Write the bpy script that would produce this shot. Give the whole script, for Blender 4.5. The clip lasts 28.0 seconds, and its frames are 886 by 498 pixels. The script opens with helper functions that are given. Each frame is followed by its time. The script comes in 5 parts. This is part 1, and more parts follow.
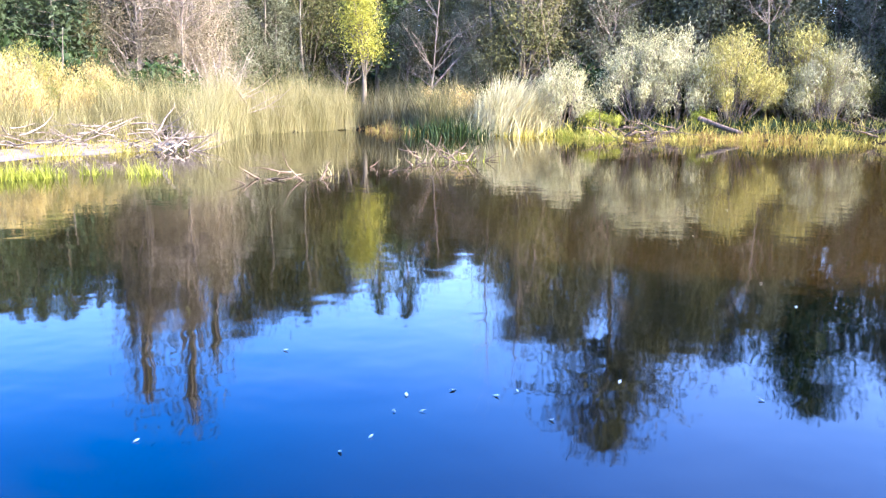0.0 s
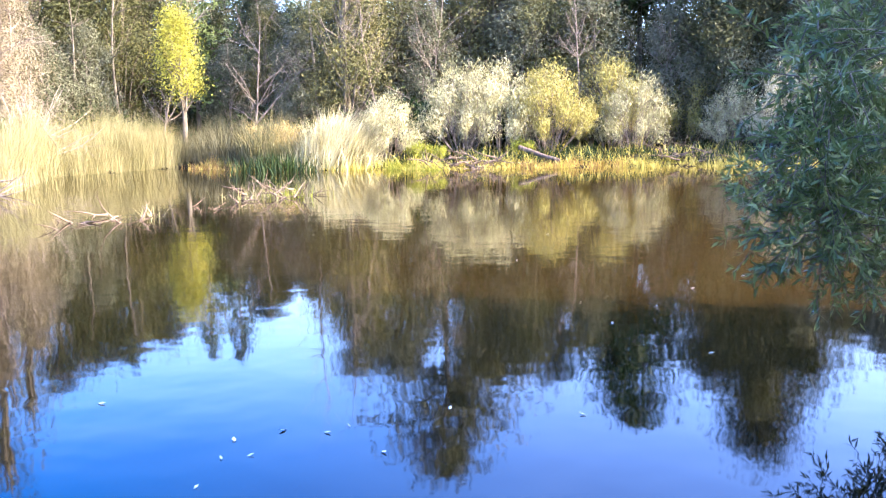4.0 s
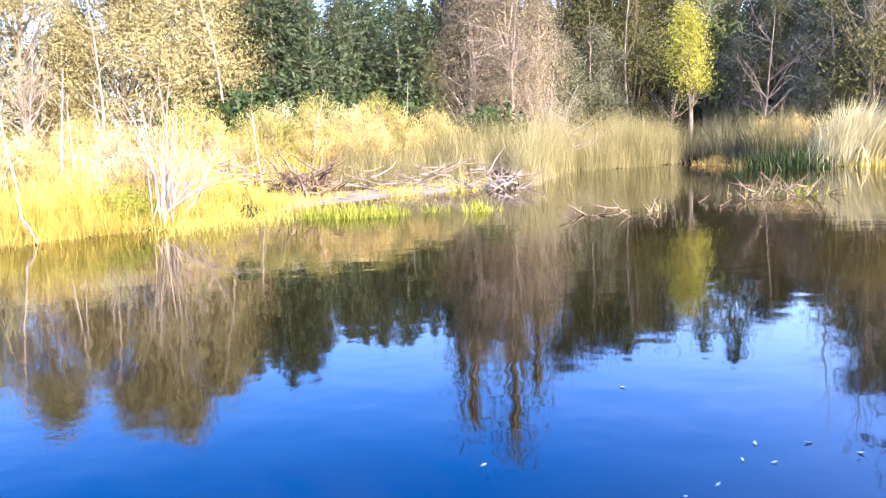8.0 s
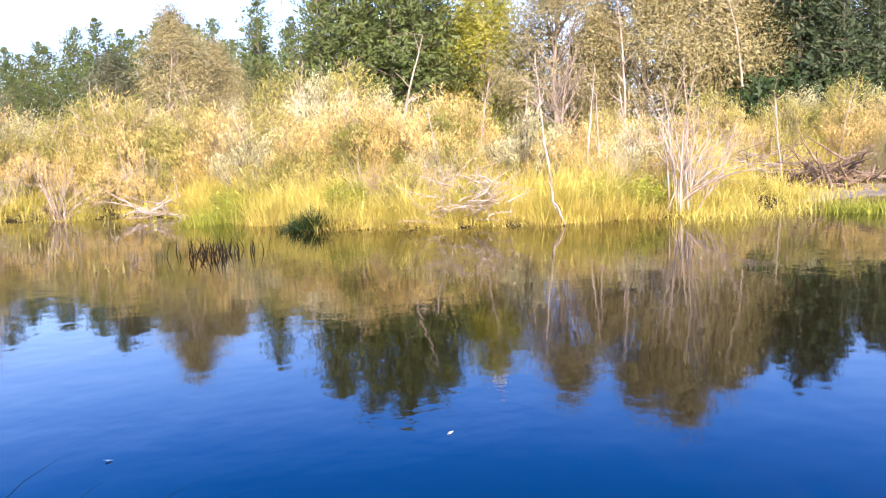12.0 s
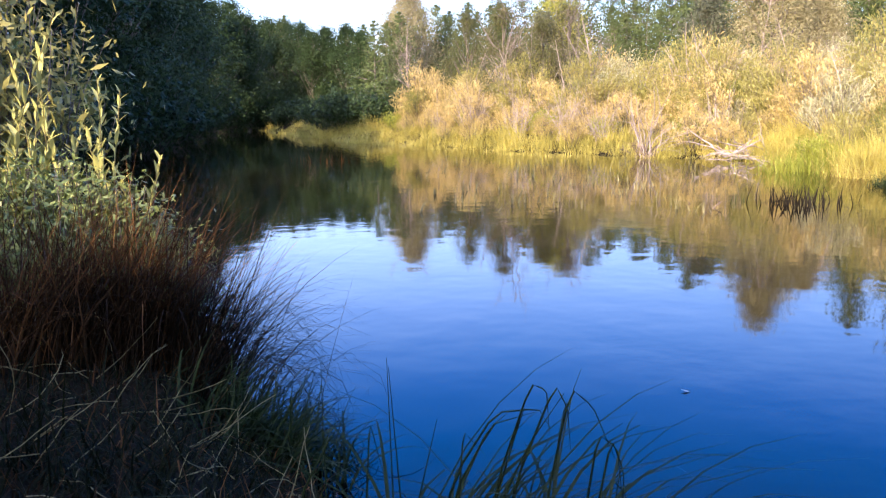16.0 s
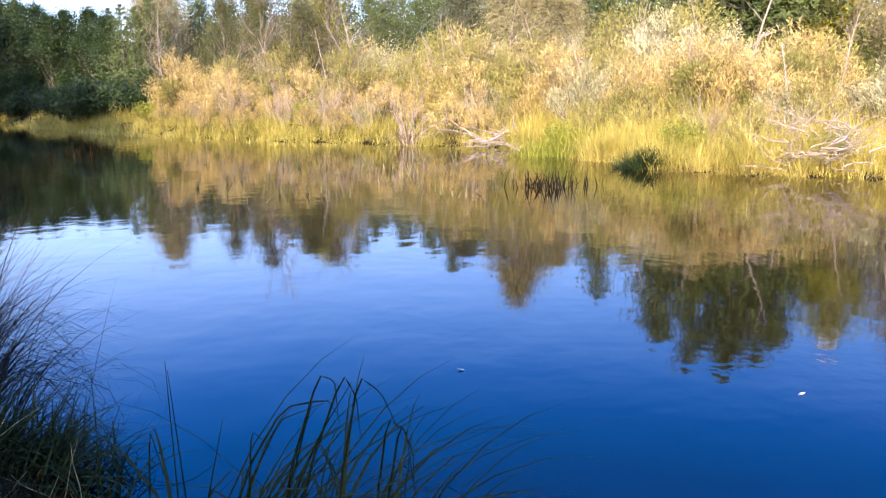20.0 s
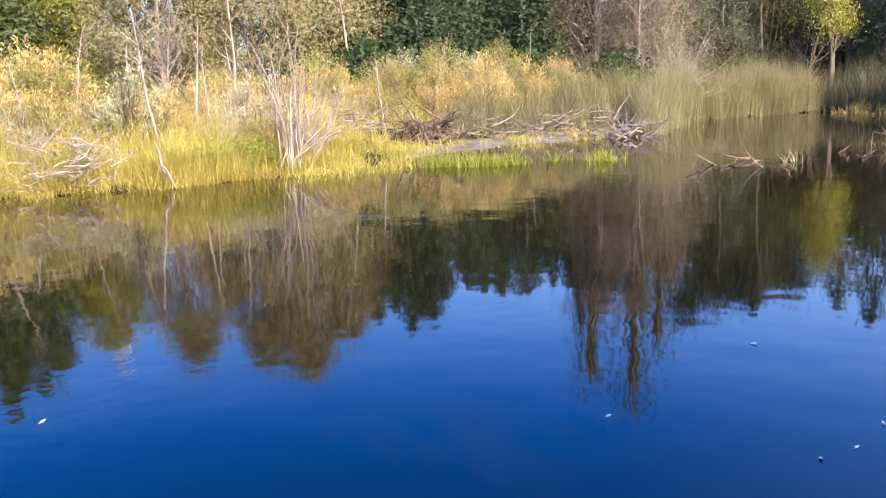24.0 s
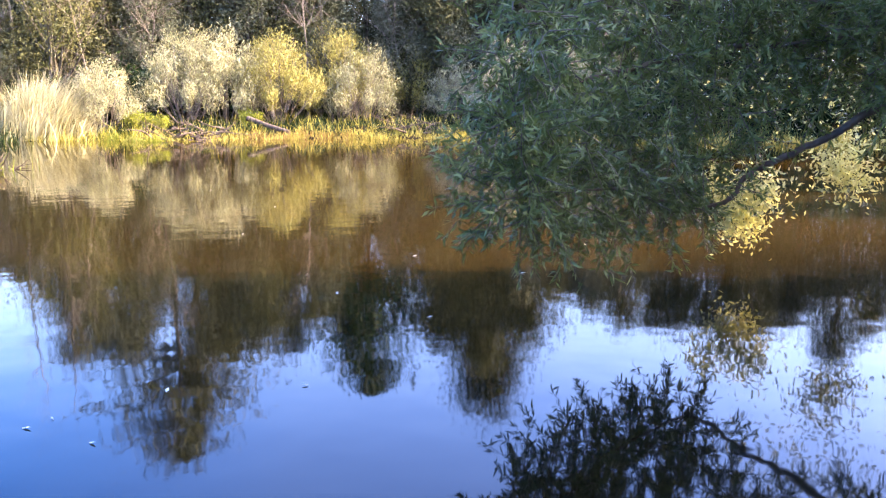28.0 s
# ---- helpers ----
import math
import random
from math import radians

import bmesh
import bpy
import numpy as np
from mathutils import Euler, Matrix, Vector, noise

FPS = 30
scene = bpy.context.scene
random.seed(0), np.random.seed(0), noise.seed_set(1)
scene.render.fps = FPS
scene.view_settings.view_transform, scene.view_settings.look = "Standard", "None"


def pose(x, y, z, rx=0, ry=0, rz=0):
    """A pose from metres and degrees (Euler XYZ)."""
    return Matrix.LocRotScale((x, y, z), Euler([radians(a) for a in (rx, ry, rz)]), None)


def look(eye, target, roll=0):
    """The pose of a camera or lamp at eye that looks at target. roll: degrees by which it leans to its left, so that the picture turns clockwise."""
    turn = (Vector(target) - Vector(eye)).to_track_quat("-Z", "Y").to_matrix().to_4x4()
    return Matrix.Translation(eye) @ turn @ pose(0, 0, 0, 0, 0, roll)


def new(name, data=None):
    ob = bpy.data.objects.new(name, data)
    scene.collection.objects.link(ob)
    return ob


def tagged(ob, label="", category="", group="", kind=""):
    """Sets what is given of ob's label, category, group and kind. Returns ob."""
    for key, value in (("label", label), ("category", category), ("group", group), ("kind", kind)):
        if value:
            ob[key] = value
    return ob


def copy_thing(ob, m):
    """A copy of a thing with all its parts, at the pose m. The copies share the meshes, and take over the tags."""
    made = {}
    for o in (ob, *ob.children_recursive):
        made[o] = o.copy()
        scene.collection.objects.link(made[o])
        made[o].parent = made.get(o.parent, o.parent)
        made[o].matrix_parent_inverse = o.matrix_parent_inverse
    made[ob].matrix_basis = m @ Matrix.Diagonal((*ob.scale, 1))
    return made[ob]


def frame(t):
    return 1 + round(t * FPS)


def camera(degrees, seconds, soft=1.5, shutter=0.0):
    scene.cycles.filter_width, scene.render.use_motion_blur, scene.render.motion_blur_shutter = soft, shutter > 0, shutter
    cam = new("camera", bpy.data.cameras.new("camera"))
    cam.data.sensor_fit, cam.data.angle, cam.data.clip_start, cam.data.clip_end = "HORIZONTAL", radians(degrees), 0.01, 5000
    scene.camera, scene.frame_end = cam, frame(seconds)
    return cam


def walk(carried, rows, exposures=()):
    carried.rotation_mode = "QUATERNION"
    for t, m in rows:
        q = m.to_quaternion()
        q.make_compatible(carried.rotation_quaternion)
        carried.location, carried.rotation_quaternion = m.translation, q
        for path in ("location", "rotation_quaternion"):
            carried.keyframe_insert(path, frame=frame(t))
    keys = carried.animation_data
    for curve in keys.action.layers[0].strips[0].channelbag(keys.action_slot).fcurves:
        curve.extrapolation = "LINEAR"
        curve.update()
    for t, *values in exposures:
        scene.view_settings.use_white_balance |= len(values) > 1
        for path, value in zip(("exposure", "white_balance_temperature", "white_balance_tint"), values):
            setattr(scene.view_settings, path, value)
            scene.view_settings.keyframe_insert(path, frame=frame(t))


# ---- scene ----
PATH = [  # seconds, yaw, pitch, roll
    (0, 5.89, -10.34, 0.31),
    (0.5, 5.29, -7.53, 0.68),
    (1, -0.4, -5.03, 0.39),
    (1.5, -8.43, -6.29, -1.38),
    (2, -9.05, -6.59, -1.94),
    (2.5, -10.05, -7.32, -1.02),
    (4.5, -2.46, -8.61, -0.87),
    (5, 0, -9.08, -1.06),
    (5.5, 1.64, -8.9, -1.52),
    (6, 4.79, -9.05, -1.09),
    (6.5, 10.24, -8.14, -1.37),
    (7, 16.38, -7.4, -1.38),
    (7.5, 21.68, -7.77, -1.02),
    (8, 27.08, -7.6, -2.2),
    (8.5, 32.29, -7.16, -2.97),
    (9, 35.4, -6.76, -3.5),
    (9.5, 38.61, -6.39, -2.93),
    (10, 41.74, -6.74, -2.93),
    (10.5, 43.78, -6.77, -3.09),
    (11, 45.86, -6.71, -3.03),
    (11.5, 51.1, -6.97, -3.22),
    (12, 59.9, -6.91, -2.72),
    (12.5, 68.53, -6.79, -3.1),
    (13, 75.41, -6.22, -3.58),
    (13.5, 80.85, -7.01, -2.6),
    (15.5, 93.46, -9.01, -1.38),
    (16, 96.66, -9.47, -0.92),
    (16.5, 98.72, -9.34, -1.03),
    (17, 100.56, -9.28, -1.1),
    (17.5, 100.98, -9.17, -0.91),
    (18, 100.57, -9.48, -0.76),
    (18.5, 99.05, -9.83, -1.15),
    (19, 93.4, -10.57, -1.72),
    (19.5, 87.46, -11.01, -1.03),
    (20, 81.15, -10.41, -0.91),
    (20.5, 76.99, -10.63, -0.86),
    (22.5, 63.54, -10.98, -2.86),
    (23, 59.43, -10.85, -3.18),
    (23.5, 48.91, -10.85, -2.95),
    (24, 35.15, -10.67, -2.49),
    (24.5, 27.16, -10.01, -1.79),
    (25, 18.27, -9.92, -1.09),
    (25.5, 6.9, -10.11, -0.4),
    (26, -1.67, -11.28, -0.21),
    (26.5, -7.13, -11.46, 0.2),
    (27, -13.17, -11.4, 1.08),
    (27.5, -18.48, -10.92, 1.04),
    (28, -22.84, -10.2, 0.16),
]

EXPOSURES = [(0, 2.4, 5500, 14), (1, 2.5, 5800, 15), (2, 2.55, 6000, 16), (5, 2.8, 6000, 16), (8, 2.25, 6000, 18), (11, 1.95, 6200, 20), (13, 1.35, 6200, 21), (16, 1.6, 6200, 22), (18, 1.6, 6200, 22), (20, 1.5, 6200, 21), (23, 1.2, 6000, 18), (25, 1.65, 6000, 17), (26, 2.0, 6000, 17), (28, 2.6, 6800, 19)]   # seconds, stops, kelvin, tint
EYE = 2.0      # height of the camera over the water
ARM = 0.4      # the camera swings round on outstretched arms


SWAY = np.array(((0, 0), (13.5, 0), (16, 0.05), (17, 0.03), (18, 0.08), (19, 0), (20, -0.1), (20.5, -0.11), (22.5, -0.05), (23.5, 0), (28, 0)))   # seconds, metres sideways


def camera_pose(yaw, pitch, roll, sway):
    a = radians(yaw)
    return pose(sway * math.cos(a) - ARM * math.sin(a), sway * math.sin(a) + ARM * math.cos(a), EYE, 90 + pitch, 0, yaw) @ pose(0, 0, 0, 0, 0, roll)


cam = camera(54.4, 28.0, soft=1.25)
walk(cam, [(t, camera_pose(y, p, r, np.interp(t, SWAY[:, 0], SWAY[:, 1]))) for t, y, p, r in PATH], EXPOSURES)

# ---- sky and sun ----
SUN_AZ, SUN_EL = 245.0, 28.0   # degrees to the left of straight ahead, and up
world = bpy.data.worlds.new("sky")
scene.world = world
world.use_nodes = True
wn = world.node_tree.nodes
sky = wn.new("ShaderNodeTexSky")
sky.sky_type, sky.sun_disc = "NISHITA", False
sky.sun_elevation, sky.sun_rotation = radians(SUN_EL), radians(-SUN_AZ)
sky.air_density, sky.dust_density, sky.ozone_density = 1.0, 2.2, 3.0
deep = wn.new("ShaderNodeHueSaturation")
deep.inputs["Hue"].default_value = 0.519
world.node_tree.links.new(sky.outputs[0], deep.inputs["Color"])
# pale haze low down, and thin broken cloud on the sunny side
way_, lift, haze = wn.new("ShaderNodeTexCoord"), wn.new("ShaderNodeSeparateXYZ"), wn.new("ShaderNodeMapRange")
haze.interpolation_type = "SMOOTHSTEP"
haze.inputs["From Min"].default_value, haze.inputs["From Max"].default_value = 0.38, 0.12
haze.inputs["To Max"].default_value = 0.55
toward_sun, side, cloud = wn.new("ShaderNodeVectorMath"), wn.new("ShaderNodeMapRange"), wn.new("ShaderNodeTexNoise")
toward_sun.operation = "DOT_PRODUCT"
toward_sun.inputs[1].default_value = (-math.sin(radians(SUN_AZ)), math.cos(radians(SUN_AZ)), 0)
side.interpolation_type = "SMOOTHSTEP"
side.inputs["From Min"].default_value, side.inputs["From Max"].default_value = -0.05, 0.45
cloud.inputs["Scale"].default_value, cloud.inputs["Detail"].default_value, cloud.inputs["Roughness"].default_value = 2.6, 6, 0.55
cover, both_, veil, mist = wn.new("ShaderNodeMapRange"), wn.new("ShaderNodeMath"), wn.new("ShaderNodeMix"), wn.new("ShaderNodeMix")
cover.interpolation_type = "SMOOTHSTEP"
cover.inputs["From Min"].default_value, cover.inputs["From Max"].default_value = 0.45, 0.68
cover.inputs["To Max"].default_value = 0.85
both_.operation = "MULTIPLY"
mist.data_type = veil.data_type = "RGBA"
mist.inputs[7].default_value = (4.6, 5.6, 7.4, 1)
veil.inputs[7].default_value = (8.0, 8.2, 9.0, 1)
wl = world.node_tree.links
wl.new(way_.outputs["Generated"], lift.inputs[0])
wl.new(lift.outputs["Z"], haze.inputs["Value"])
wl.new(haze.outputs[0], mist.inputs[0])
wl.new(deep.outputs[0], mist.inputs[6])
wl.new(way_.outputs["Generated"], toward_sun.inputs[0])
wl.new(toward_sun.outputs["Value"], side.inputs["Value"])
wl.new(way_.outputs["Generated"], cloud.inputs[0])
wl.new(cloud.outputs[0], cover.inputs["Value"])
bright = wn.new("ShaderNodeMapRange")   # the sky darkens away from the sun
bright.inputs["From Min"].default_value, bright.inputs["From Max"].default_value = -1.0, -0.3
bright.inputs["To Min"].default_value, bright.inputs["To Max"].default_value = 1.3, 2.5
wl.new(toward_sun.outputs["Value"], bright.inputs["Value"])
wl.new(bright.outputs[0], deep.inputs["Value"])
pure = wn.new("ShaderNodeMapRange")     # and its blue grows purer
pure.inputs["From Min"].default_value, pure.inputs["From Max"].default_value = -0.95, -0.2
pure.inputs["To Min"].default_value, pure.inputs["To Max"].default_value = 1.62, 1.25
wl.new(toward_sun.outputs["Value"], pure.inputs["Value"])
wl.new(pure.outputs[0], deep.inputs["Saturation"])
wl.new(side.outputs[0], both_.inputs[0])
wl.new(cover.outputs[0], both_.inputs[1])
wl.new(both_.outputs[0], veil.inputs[0])
wl.new(mist.outputs[2], veil.inputs[6])
wl.new(veil.outputs[2], wn["Background"].inputs[0])
wn["Background"].inputs[1].default_value = 0.15
sun = new("sun", bpy.data.lights.new("sun", "SUN"))
sun.data.energy, sun.data.angle, sun.data.color = 4.6, radians(0.6), (1.0, 0.81, 0.56)
sun_way = Vector((-math.sin(radians(SUN_AZ)) * math.cos(radians(SUN_EL)), math.cos(radians(SUN_AZ)) * math.cos(radians(SUN_EL)), math.sin(radians(SUN_EL))))
sun.matrix_world = look(sun_way * 50, (0, 0, 0))

# ---- materials ----


def material(name):
    m = bpy.data.materials.new(name)
    m.use_nodes = True
    t = m.node_tree
    return m, t.nodes, t.links, t.nodes["Principled BSDF"], t.nodes["Material Output"]


def ramp(nodes, stops):
    r = nodes.new("ShaderNodeValToRGB")
    e = r.color_ramp.elements
    while len(e) < len(stops):
        e.new(0.5)
    for el, (pos, col) in zip(e, stops):
        el.position, el.color = pos, (*col, 1)
    return r


def leaf_material(name, stops, glow=0.26, rough=0.55, grain=0.26, gloss=0.18):
    """Leaves: colours vary from leaf to leaf and plant to plant; light comes through."""
    m, n, l, bsdf, out = material(name)
    geo, info = n.new("ShaderNodeNewGeometry"), n.new("ShaderNodeObjectInfo")
    mix = n.new("ShaderNodeMath")
    mix.operation = "MULTIPLY_ADD"
    mix.inputs[1].default_value = grain
    l.new(geo.outputs["Random Per Island"], mix.inputs[0])
    sc = n.new("ShaderNodeMath")
    sc.operation = "MULTIPLY_ADD"
    sc.inputs[1].default_value = 0.22
    sc.inputs[2].default_value = 0.0
    l.new(info.outputs["Random"], sc.inputs[0])
    l.new(sc.outputs[0], mix.inputs[2])
    co, drift, add = n.new("ShaderNodeTexCoord"), n.new("ShaderNodeTexNoise"), n.new("ShaderNodeMath")
    drift.inputs["Scale"].default_value, drift.inputs["Detail"].default_value = 1.1, 4
    l.new(co.outputs["Object"], drift.inputs[0])
    add.operation = "MULTIPLY_ADD"
    add.inputs[1].default_value = 0.95
    l.new(drift.outputs[0], add.inputs[0])
    low = n.new("ShaderNodeMath")
    low.operation = "SUBTRACT"
    low.inputs[1].default_value = 0.11 + grain / 2
    l.new(mix.outputs[0], low.inputs[0])
    l.new(low.outputs[0], add.inputs[2])
    r = ramp(n, stops)
    l.new(add.outputs[0], r.inputs[0])
    l.new(r.outputs[0], bsdf.inputs["Base Color"])
    bsdf.inputs["Roughness"].default_value = rough
    bsdf.inputs["Specular IOR Level"].default_value = gloss
    tr, ms = n.new("ShaderNodeBsdfTranslucent"), n.new("ShaderNodeMixShader")
    l.new(r.outputs[0], tr.inputs[0])
    ms.inputs[0].default_value = glow
    l.new(bsdf.outputs[0], ms.inputs[1])
    l.new(tr.outputs[0], ms.inputs[2])
    l.new(ms.outputs[0], out.inputs[0])
    return m


def bark_material(name, c1, c2, scale=6.0):
    m, n, l, bsdf, out = material(name)
    co = n.new("ShaderNodeTexCoord")
    mp = n.new("ShaderNodeMapping")
    mp.inputs["Scale"].default_value = (1, 1, 0.25)
    tx = n.new("ShaderNodeTexNoise")
    tx.inputs["Scale"].default_value, tx.inputs["Detail"].default_value = scale, 6
    r = ramp(n, [(0.3, c1), (0.7, c2)])
    bump = n.new("ShaderNodeBump")
    bump.inputs["Strength"].default_value, bump.inputs["Distance"].default_value = 0.6, 0.02
    l.new(co.outputs["Object"], mp.inputs[0])
    l.new(mp.outputs[0], tx.inputs[0])
    l.new(tx.outputs[0], r.inputs[0])
    l.new(r.outputs[0], bsdf.inputs["Base Color"])
    l.new(tx.outputs[0], bump.inputs["Height"])
    l.new(bump.outputs[0], bsdf.inputs["Normal"])
    bsdf.inputs["Roughness"].default_value = 0.85
    bsdf.inputs["Specular IOR Level"].default_value = 0.15
    return m


def ground_material():
    m, n, l, bsdf, out = material("bank_soil_and_grass")
    co = n.new("ShaderNodeTexCoord")
    a, b = n.new("ShaderNodeTexNoise"), n.new("ShaderNodeTexNoise")
    a.inputs["Scale"].default_value, a.inputs["Detail"].default_value = 0.35, 5
    b.inputs["Scale"].default_value, b.inputs["Detail"].default_value = 9.0, 8
    # soil colours taken near black, with the near bank's shade worked in
    r1 = ramp(n, [(0.35, (0.010, 0.009, 0.005)), (0.6, (0.028, 0.022, 0.010))])
    r2 = ramp(n, [(0.3, (0.006, 0.005, 0.003)), (0.7, (0.032, 0.023, 0.013))])
    mx = n.new("ShaderNodeMix")
    mx.data_type = "RGBA"
    mx.inputs[0].default_value = 0.5
    for t in (a, b):
        l.new(co.outputs["Object"], t.inputs[0])
    l.new(a.outputs[0], r1.inputs[0])
    l.new(b.outputs[0], r2.inputs[0])
    l.new(r1.outputs[0], mx.inputs[6])
    l.new(r2.outputs[0], mx.inputs[7])
    l.new(mx.outputs[2], bsdf.inputs["Base Color"])
    bump = n.new("ShaderNodeBump")
    bump.inputs["Strength"].default_value, bump.inputs["Distance"].default_value = 0.8, 0.06
    l.new(b.outputs[0], bump.inputs["Height"])
    l.new(bump.outputs[0], bsdf.inputs["Normal"])
    bsdf.inputs["Roughness"].default_value = 0.95
    bsdf.inputs["Specular IOR Level"].default_value = 0.03
    return m


def water_material():
    """Still brown pond water: a murky body under a smooth, faintly rippled surface."""
    m, n, l, bsdf, out = material("pond_water")
    co = n.new("ShaderNodeTexCoord")
    big, fine, patch = (n.new("ShaderNodeTexNoise") for _ in range(3))
    big.inputs["Scale"].default_value, big.inputs["Detail"].default_value = 1.3, 2
    fine.inputs["Scale"].default_value, fine.inputs["Detail"].default_value = 7.0, 2
    patch.inputs["Scale"].default_value, patch.inputs["Detail"].default_value = 0.09, 3
    for t in (big, fine, patch):
        l.new(co.outputs["Object"], t.inputs[0])
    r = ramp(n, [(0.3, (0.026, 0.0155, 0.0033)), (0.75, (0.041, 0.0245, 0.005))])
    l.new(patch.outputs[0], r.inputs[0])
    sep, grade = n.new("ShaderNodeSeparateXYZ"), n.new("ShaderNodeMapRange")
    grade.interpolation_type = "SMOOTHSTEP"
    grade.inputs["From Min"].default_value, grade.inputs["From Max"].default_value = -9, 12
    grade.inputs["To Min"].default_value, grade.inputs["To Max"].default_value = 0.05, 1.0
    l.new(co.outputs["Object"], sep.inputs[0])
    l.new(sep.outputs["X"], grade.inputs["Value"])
    # darker water towards the near bank: the trees' shade painted into the colour
    shade_edge, both = n.new("ShaderNodeMapRange"), n.new("ShaderNodeMath")
    shade_edge.interpolation_type = "SMOOTHSTEP"
    shade_edge.inputs["From Min"].default_value, shade_edge.inputs["From Max"].default_value = 6.5, 10.5
    l.new(sep.outputs["Y"], shade_edge.inputs["Value"])
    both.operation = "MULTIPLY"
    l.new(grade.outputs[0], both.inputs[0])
    l.new(shade_edge.outputs[0], both.inputs[1])
    silt_and_shade = n.new("ShaderNodeMix")
    silt_and_shade.data_type = "RGBA"
    silt_and_shade.inputs[6].default_value = (0.005, 0.004, 0.0015, 1)
    l.new(both.outputs[0], silt_and_shade.inputs[0])
    l.new(r.outputs[0], silt_and_shade.inputs[7])
    l.new(silt_and_shade.outputs[2], bsdf.inputs["Base Color"])
    b1, b2 = n.new("ShaderNodeBump"), n.new("ShaderNodeBump")
    b1.inputs["Strength"].default_value, b1.inputs["Distance"].default_value = 1.0, 0.0045
    b2.inputs["Strength"].default_value, b2.inputs["Distance"].default_value = 1.0, 0.0006
    l.new(big.outputs[0], b1.inputs["Height"])
    gust, calm, lively = n.new("ShaderNodeTexNoise"), n.new("ShaderNodeMapRange"), n.new("ShaderNodeMath")
    gust.inputs["Scale"].default_value, gust.inputs["Detail"].default_value = 0.16, 2
    l.new(co.outputs["Object"], gust.inputs[0])
    calm.inputs["From Min"].default_value, calm.inputs["From Max"].default_value = 0.54, 0.7
    calm.inputs["To Min"].default_value, calm.inputs["To Max"].default_value = 0.25, 2.4
    l.new(gust.outputs[0], calm.inputs["Value"])
    lively.operation = "MULTIPLY"
    l.new(fine.outputs[0], lively.inputs[0])
    l.new(calm.outputs[0], lively.inputs[1])
    l.new(lively.outputs[0], b2.inputs["Height"])
    l.new(b1.outputs[0], b2.inputs["Normal"])
    l.new(b2.outputs[0], bsdf.inputs["Normal"])
    bsdf.inputs["Roughness"].default_value = 0.035
    bsdf.inputs["IOR"].default_value = 1.333
    return m


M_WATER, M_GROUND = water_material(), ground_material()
M_PINE = leaf_material("pine_needles", [(0.0, (0.0324, 0.0484, 0.0125)), (0.6, (0.0702, 0.0909, 0.0235)), (1.0, (0.14, 0.151, 0.0442))], 0.15, grain=0.1)
M_SPRUCE = leaf_material("spruce_needles", [(0.0, (0.017, 0.0289, 0.011)), (0.6, (0.0357, 0.051, 0.0204)), (1.0, (0.0723, 0.085, 0.0357))], 0.15, grain=0.1)
# darkened for the shaded left wood; also used on naturally dark plants
M_DARK = leaf_material("dark_green_and_shaded_leaves", [(0.0, (0.0119, 0.0238, 0.00595)), (0.6, (0.0272, 0.0476, 0.011)), (1.0, (0.0638, 0.0808, 0.0204))], grain=0.1)
# leaves of the same wood, coloured lighter for its sunny stretch
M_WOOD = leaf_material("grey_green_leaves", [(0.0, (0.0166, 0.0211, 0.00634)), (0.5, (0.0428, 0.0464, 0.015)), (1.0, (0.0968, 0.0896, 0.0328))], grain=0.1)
M_GREY = leaf_material("dusty_willow_leaves", [(0.0, (0.0387, 0.0457, 0.0211)), (0.5, (0.0986, 0.102, 0.0563)), (1.0, (0.211, 0.204, 0.134))], grain=0.1)
M_OLIVE = leaf_material("autumn_olive_leaves", [(0.0, (0.0974, 0.0951, 0.0219)), (0.5, (0.271, 0.243, 0.0625)), (1.0, (0.543, 0.458, 0.156))])
# M_OLIVE again but darker: shade inside the wood held in the leaf colour
M_TREE = leaf_material("thinning_olive_shaded_leaves", [(0.0, (0.032, 0.0384, 0.0112)), (0.5, (0.088, 0.088, 0.028)), (1.0, (0.192, 0.16, 0.056))], grain=0.1)
M_YELLOW = leaf_material("yellow_leaves", [(0.0, (0.142, 0.153, 0.022)), (0.5, (0.315, 0.306, 0.045)), (1.0, (0.522, 0.459, 0.1))], 0.45)
M_SILVER = leaf_material("silver_willow_leaves", [(0.0, (0.123, 0.132, 0.0528)), (0.5, (0.37, 0.343, 0.176)), (1.0, (0.651, 0.607, 0.414))])
M_FADED = leaf_material("pale_faded_willow_leaves", [(0.0, (0.0925, 0.0835, 0.0323)), (0.5, (0.227, 0.198, 0.0902)), (1.0, (0.396, 0.348, 0.18))], grain=0.1)
M_PINK = leaf_material("faded_pinkish_leaves", [(0.0, (0.0886, 0.0738, 0.0406)), (0.5, (0.229, 0.188, 0.118)), (1.0, (0.413, 0.347, 0.244))], grain=0.1)
M_RUST = leaf_material("rusty_sedge", [(0.0, (0.12, 0.07, 0.02)), (0.5, (0.30, 0.19, 0.06)), (1.0, (0.50, 0.36, 0.13))], 0.3)
# grass nearly black: the near bank's shade is put into its colour
M_SHADY = leaf_material("shaded_grass", [(0.0, (0.003, 0.005, 0.002)), (0.6, (0.009, 0.012, 0.004)), (1.0, (0.05, 0.05, 0.02))], 0.2, gloss=0.05)
M_BUFF = leaf_material("buff_autumn_leaves", [(0.0, (0.196, 0.147, 0.0429)), (0.5, (0.435, 0.328, 0.112)), (1.0, (0.674, 0.529, 0.233))])
M_WILLOW = leaf_material("green_willow_leaves", [(0.0, (0.0648, 0.0968, 0.025)), (0.6, (0.162, 0.202, 0.0557)), (1.0, (0.357, 0.378, 0.122))], 0.3, 0.4, 0.4, 0.32)
